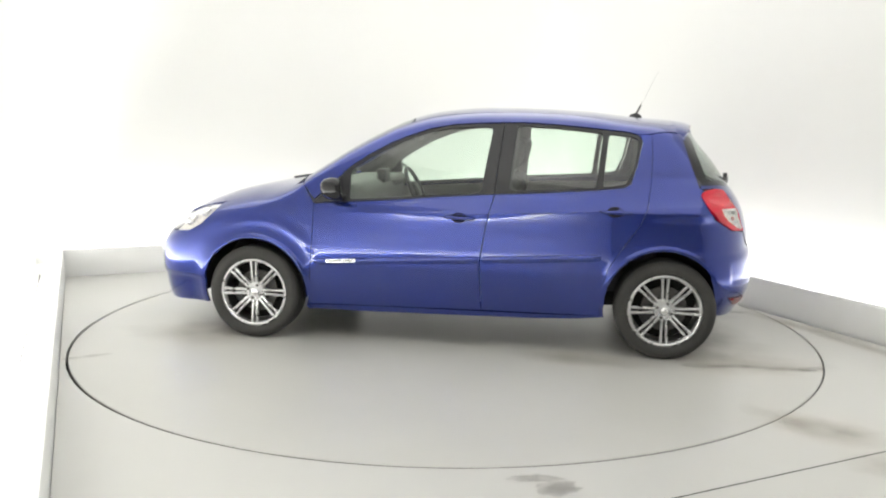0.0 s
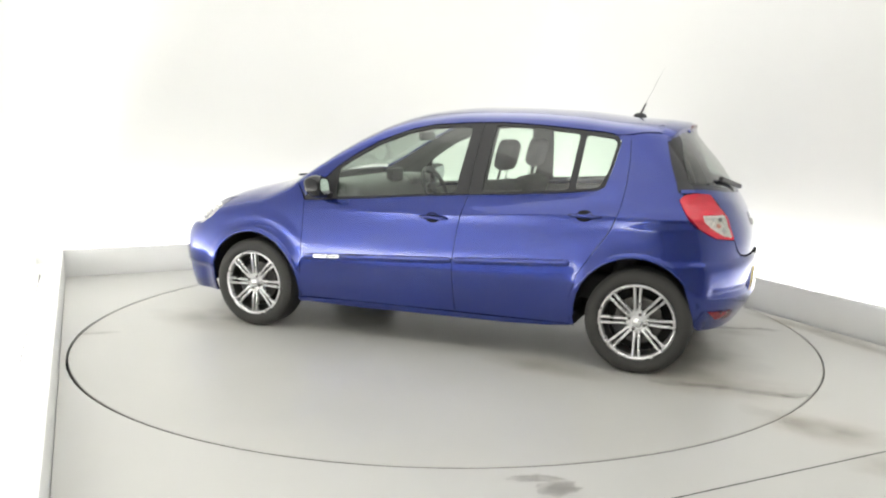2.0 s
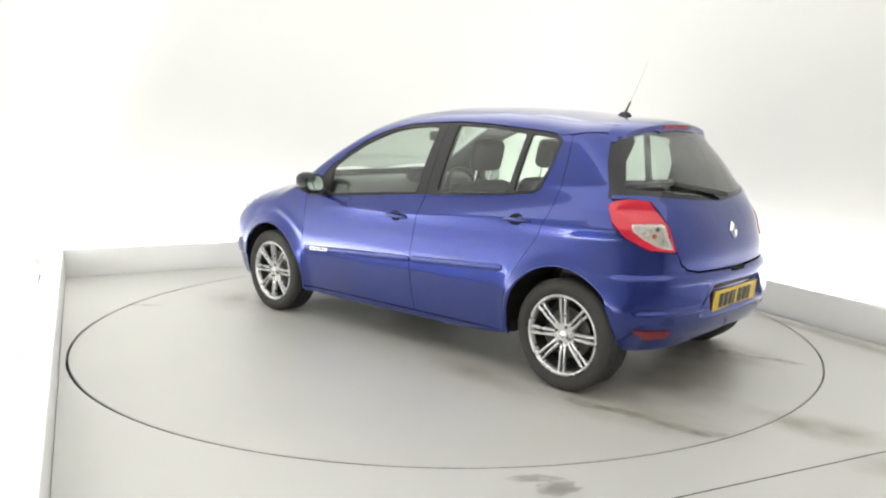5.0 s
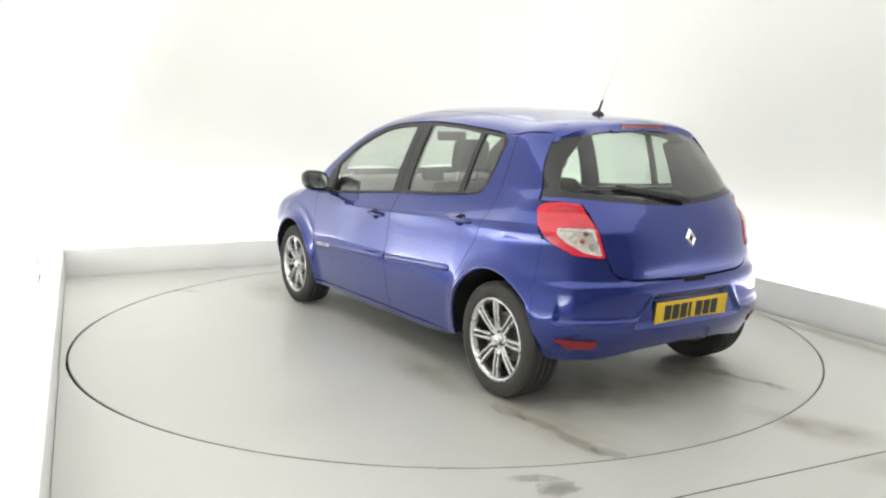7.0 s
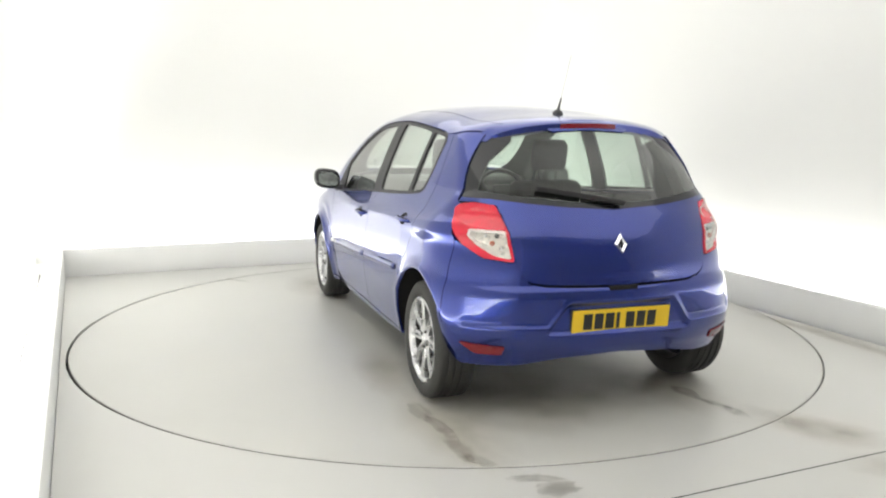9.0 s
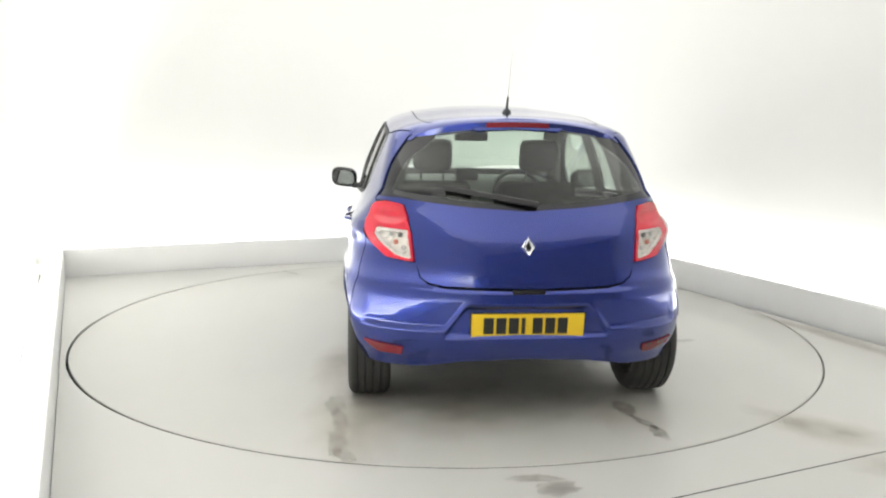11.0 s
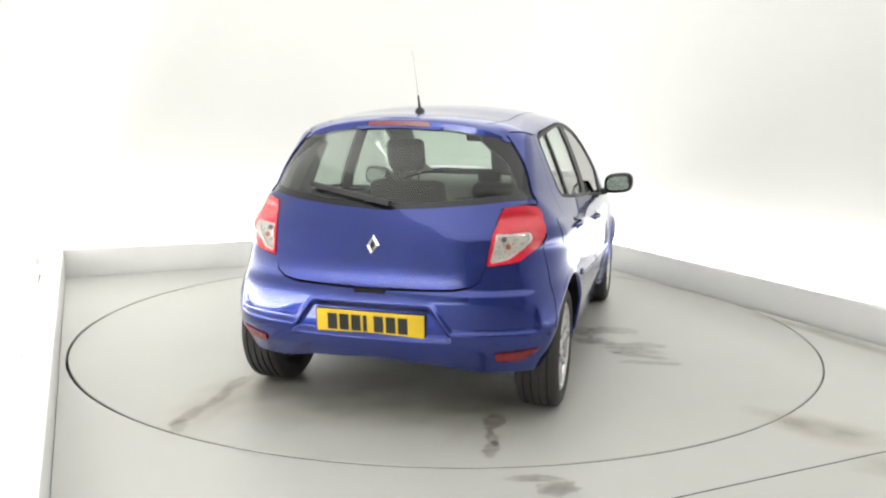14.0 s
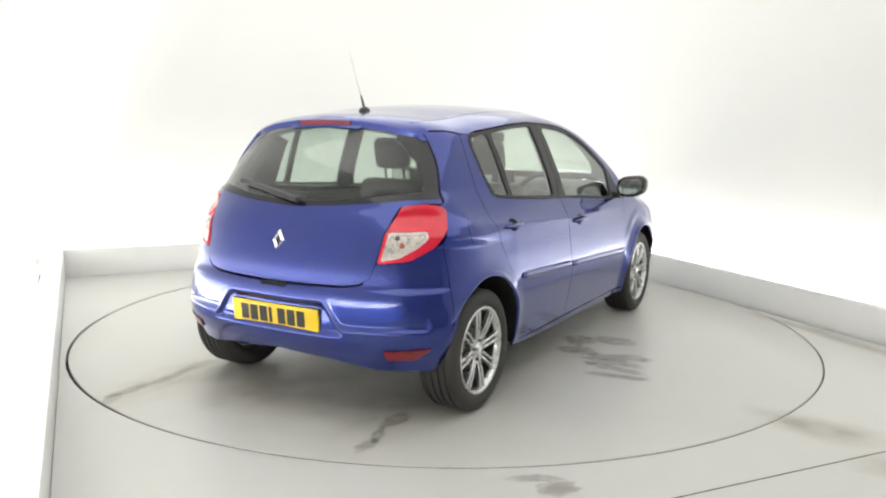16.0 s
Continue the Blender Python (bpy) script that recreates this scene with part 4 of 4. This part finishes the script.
        for dg, z, r, mt in ((47.2, 0.880, 0.012, M_STEEL), (50.8, 0.880, 0.010, M_ALLOY), (48.4, 0.846, 0.013, M_AMBER), (45.4, 0.822, 0.012, M_ALLOY)):
            c = Vector(lift_rear(np.array([rear_deg(dg * s, z)]))[0])
            bm = bmesh.new()
            bmesh.ops.create_uvsphere(bm, u_segments=14, v_segments=8, radius=r)
            bmesh.ops.translate(bm, verts=bm.verts, vec=c + Vector((0.008, -0.004 * s, 0)))
            part("bulb", bm, mt, tl, smooth=True)
    for s in (1, -1):
        fr = [(s * a, b) for a, b in (rear_deg(36, 1.0), rear_deg(33, 0.76), rear_deg(36, 0.66), rear_deg(60, 0.60), rear_deg(67, 0.60), rear_deg(69, 0.98), rear_deg(62, 1.05), rear_deg(50, 1.04))]
        panel("tail_frame", fr, lift_rear, M_PAINT, car, step=0.02, push=-0.019, depth=0)
    # number plate with plain bars in place of its characters
    plate = new("number_plate")
    plate.parent = car
    m = Matrix.Translation((-1.852, 0.0, 0.486)) @ pose(0, 0, 0, 0, -6, 0)
    bm = bmesh.new()
    add_box(bm, (-0.006, -0.26, -0.0555), (0.004, 0.26, 0.0555), m, 0.002)
    part("plate_panel", bm, M_YELLOW, plate, "yellow rear plate")
    bm = bmesh.new()
    add_box(bm, (-0.004, -0.268, -0.063), (0.004, 0.268, 0.060), Matrix.Translation((0.008, 0, 0)) @ m, 0.002)
    part("plate_holder", bm, M_BLACK, plate)
    y = 0.205
    for k in range(7):
        w = 0.018 if k == 3 else 0.046
        bm = bmesh.new()
        add_box(bm, (-0.0085, y - w, -0.0385), (-0.005, y, 0.0385), m, 0.0006)
        part("character_bar", bm, M_INK, plate)
        y -= w + (0.034 if k == 3 else 0.012)


build_tail()


def build_wheel():
    wheel = new("wheel")
    R, RIM = 0.300, 0.216
    prof = [(RIM - 0.004, 0.085), (RIM + 0.006, 0.096), (RIM + 0.03, 0.106), (RIM + 0.052, 0.105), (R - 0.018, 0.097), (R - 0.006, 0.088), (R - 0.001, 0.078)]
    tread = []
    for g in (0.055, 0.018, -0.018, -0.055):
        tread += [(R, g + 0.006), (R - 0.008, g + 0.004), (R - 0.008, g - 0.004), (R, g - 0.006)]
    full = prof + tread + [(r, -y) for r, y in prof[::-1]]
    t = part("tyre", lathe(full, 72), M_RUBBER, wheel)
    shade(t, 35)
    part("rim_barrel", lathe([(RIM - 0.006, -0.09), (RIM - 0.018, -0.06), (RIM - 0.022, 0.05), (RIM - 0.020, 0.066)], 64), M_STEEL, wheel, "dark inner barrel", smooth=True)
    part("rim", lathe([(RIM - 0.020, 0.066), (RIM - 0.012, 0.080), (RIM - 0.002, 0.088), (RIM + 0.003, 0.094), (RIM - 0.006, 0.098), (RIM - 0.015, 0.090), (RIM - 0.021, 0.066)], 64), M_ALLOY, wheel, smooth=True)
    bm = bmesh.new()
    for k in range(8):
        a = k * math.pi / 4 + math.pi / 2
        for off in (-1, 1):
            o0, o1 = 0.011 * off, 0.0165 * off
            sec = []
            for r, o, w, yt, d in ((0.030, o0, 0.0078, 0.070, 0.03), (0.075, o0 * 1.1, 0.0075, 0.080, 0.028), (0.14, o0 + (o1 - o0) * 0.6, 0.0070, 0.088, 0.024), (0.207, o1, 0.0085, 0.090, 0.022)):
                sec.append([(r, o - w, yt - d), (r, o - w, yt - 0.004), (r, o - w * 0.55, yt), (r, o + w * 0.55, yt), (r, o + w, yt - 0.004), (r, o + w, yt - d)])
            vs = [[bm.verts.new((x * math.cos(a) - o * math.sin(a), y, x * math.sin(a) + o * math.cos(a))) for x, o, y in row] for row in sec]
            for p, q in zip(vs, vs[1:]):
                for i in range(6):
                    j = (i + 1) % 6
                    bm.faces.new((p[i], p[j], q[j], q[i]))
            bm.faces.new(vs[0])
            bm.faces.new(vs[-1][::-1])
    bmesh.ops.recalc_face_normals(bm, faces=bm.faces)
    sp = part("spokes", bm, M_ALLOY, wheel, "eight paired silver spokes")
    shade(sp, 25)
    hub = part("hub", lathe([(0.0005, 0.086), (0.026, 0.085), (0.030, 0.080), (0.033, 0.074), (0.058, 0.074), (0.066, 0.066), (0.066, 0.03)], 40), M_ALLOY, wheel)
    shade(hub, 30)
    part("centre_cap", lathe([(0.0005, 0.0895), (0.018, 0.0885), (0.021, 0.085)], 28), M_CHROME, wheel, smooth=True)
    for k in range(4):
        a = k * math.pi / 2 + 0.4
        bm = bmesh.new()
        bmesh.ops.create_cone(bm, cap_ends=True, segments=6, radius1=0.009, radius2=0.008, depth=0.012)
        bmesh.ops.transform(bm, matrix=Matrix.Translation((0.046 * math.cos(a), 0.076, 0.046 * math.sin(a))) @ pose(0, 0, 0, 90), verts=bm.verts)
        part("wheel_bolt", bm, M_STEEL, wheel)
    part("brake_disc", lathe([(0.05, 0.03), (0.06, 0.022), (0.135, 0.022), (0.137, 0.01), (0.05, 0.01)], 48), M_STEEL, wheel)
    bm = bmesh.new()
    add_box(bm, (0.07, -0.02, -0.06), (0.15, 0.04, 0.06), pose(0, 0, 0, 0, 30, 0), 0.01)
    part("brake_caliper", bm, M_BLACK, wheel)
    part("inner_shield", lathe([(0.0005, -0.03), (0.19, -0.03)], 32), M_DARK, wheel)
    return wheel


def place_wheels():
    wheel = build_wheel()
    wheel.parent = car
    for k, (x, s) in enumerate(((HUB_F, 1), (HUB_R, 1), (HUB_F, -1), (HUB_R, -1))):
        m = pose(x, s * (0.746 if x > 0 else 0.722), 0.300, 0, (0, 1, 4, 9)[k], 0 if s > 0 else 180)
        if k == 0:
            wheel.matrix_basis = m
        else:
            copy_thing(wheel, m)


place_wheels()


def build_inside():
    # seats
    def seat(y):
        st = new("front_seat")
        st.parent = car
        solid("seat_cushion", (-0.28, y - 0.25, 0.36), (0.27, y + 0.25, 0.52), M_FABRIC, st, 0.05)
        solid("backrest", (-0.07, y - 0.25, 0.0), (0.07, y + 0.25, 0.60), M_FABRIC, st, 0.055, m=pose(-0.17, 0, 0.45, 0, -15, 0))
        solid("headrest", (-0.05, y - 0.122, 0.65), (0.05, y + 0.122, 0.85), M_FABRIC, st, 0.045, m=pose(-0.16, 0, 0.47, 0, -14, 0))
        for o in (-0.07, 0.07):
            bm = bmesh.new()
            add_box(bm, (-0.006, y + o - 0.006, 0.55), (0.006, y + o + 0.006, 0.72), pose(-0.16, 0, 0.47, 0, -14, 0))
            part("headrest_post", bm, M_CHROME, st)
    seat(0.33)
    seat(-0.34)
    bench = new("rear_bench")
    bench.parent = car
    solid("bench_cushion", (-1.15, -0.62, 0.36), (-0.65, 0.62, 0.52), M_FABRIC, bench, 0.05)
    solid("bench_back", (-0.06, -0.62, 0.0), (0.06, 0.62, 0.52), M_FABRIC, bench, 0.05, m=pose(-1.13, 0, 0.46, 0, -20, 0))
    for y in (0.36, -0.36):
        solid("headrest", (-0.04, y - 0.12, 0.50), (0.04, y + 0.12, 0.60), M_FABRIC, bench, 0.03, m=pose(-1.13, 0, 0.46, 0, -20, 0))
    solid("parcel_shelf", (-1.60, -0.50, 0.915), (-1.28, 0.50, 0.935), M_DASH, car, 0.008)
    solid("boot_lining", (-1.66, -0.4, 0.62), (-1.63, 0.4, 0.90), M_DARK, car, 0.01)
    solid("dashboard", (0.60, -0.64, 0.62), (1.00, 0.64, 1.0), M_DASH, car, 0.08, 4)
    solid("scuttle_panel", (0.955, -0.46, 0.95), (1.035, 0.46, 1.042), M_BLACK, car, 0.012)
    solid("instrument_hood", (0.56, -0.52, 0.93), (0.80, -0.20, 1.01), M_DASH, car, 0.04)
    solid("dash_display", (0.60, -0.085, 0.97), (0.66, 0.085, 1.065), M_BLACK, car, 0.012)
    # steering wheel on the car's right
    sw = new("steering_wheel")
    sw.parent = car
    m = pose(0.46, -0.36, 0.89, 0, -65, 0)
    bm = bmesh.new()
    nu, nv = 36, 8
    vs = [[bm.verts.new(m @ Vector(((0.175 + 0.016 * math.cos(2 * math.pi * j / nv)) * math.cos(2 * math.pi * i / nu), (0.175 + 0.016 * math.cos(2 * math.pi * j / nv)) * math.sin(2 * math.pi * i / nu), 0.016 * math.sin(2 * math.pi * j / nv)))) for j in range(nv)] for i in range(nu)]
    for i in range(nu):
        for j in range(nv):
            bm.faces.new((vs[i][j], vs[(i + 1) % nu][j], vs[(i + 1) % nu][(j + 1) % nv], vs[i][(j + 1) % nv]))
    part("wheel_rim", bm, M_BLACK, sw, smooth=True)
    solid("wheel_boss", (-0.06, -0.07, -0.03), (0.06, 0.07, 0.02), M_BLACK, sw, 0.02, m=m)
    solid("wheel_spoke", (-0.02, -0.17, -0.015), (0.02, 0.17, 0.0), M_BLACK, sw, 0.006, m=m)
    # mirror behind the windscreen
    solid("interior_mirror", (0.36, -0.12, 1.27), (0.39, 0.12, 1.335), M_BLACK, car, 0.015)
    # floor pan and headlining
    bm = bmesh.new()
    add_box(bm, (-1.50, -0.50, 0.28), (1.80, 0.50, 0.33), None, 0.02)
    add_box(bm, (-0.93, -0.77, 0.235), (0.92, 0.77, 0.30), None, 0.02)
    part("floor_pan", bm, M_DARK, car)
    bm = bmesh.new()
    xs = [0.28 - 1.61 * k / 14 for k in range(15)]
    rows = []
    for x in xs:
        zt = float(z_top(x))
        rows.append([])
        for k in range(-6, 7):
            y = (0.56 if x > -1.1 else 0.47) * k / 6
            rows[-1].append(bm.verts.new((x, y, zt - 0.035 - 0.055 * (abs(k) / 6) ** 3)))
    for a, b in zip(rows, rows[1:]):
        for k in range(12):
            bm.faces.new((a[k], a[k + 1], b[k + 1], b[k]))
    part("headlining", bm, M_LINER, car, smooth=True)
    # bulkhead closes the engine bay
    solid("bulkhead", (0.98, -0.74, 0.25), (1.02, 0.74, 0.95), M_DARK, car, 0.01)


build_inside()


# ---- what moves ----
def turn(t):
    """The disc's angle in degrees at t seconds."""
    return 171.035 - 6.8075 * t - 0.005619 * t * t


def motions():
    seat = pose(-0.1355, -0.1884, 0)
    rows, disc = [], []
    for k in range(33):
        t = k * 0.5
        spin = pose(0, 0, 0, 0, 0, turn(t))
        disc.append((t, spin))
        rows.append((t, spin @ seat))
    walk(turntable, disc)
    walk(car, rows)


motions()
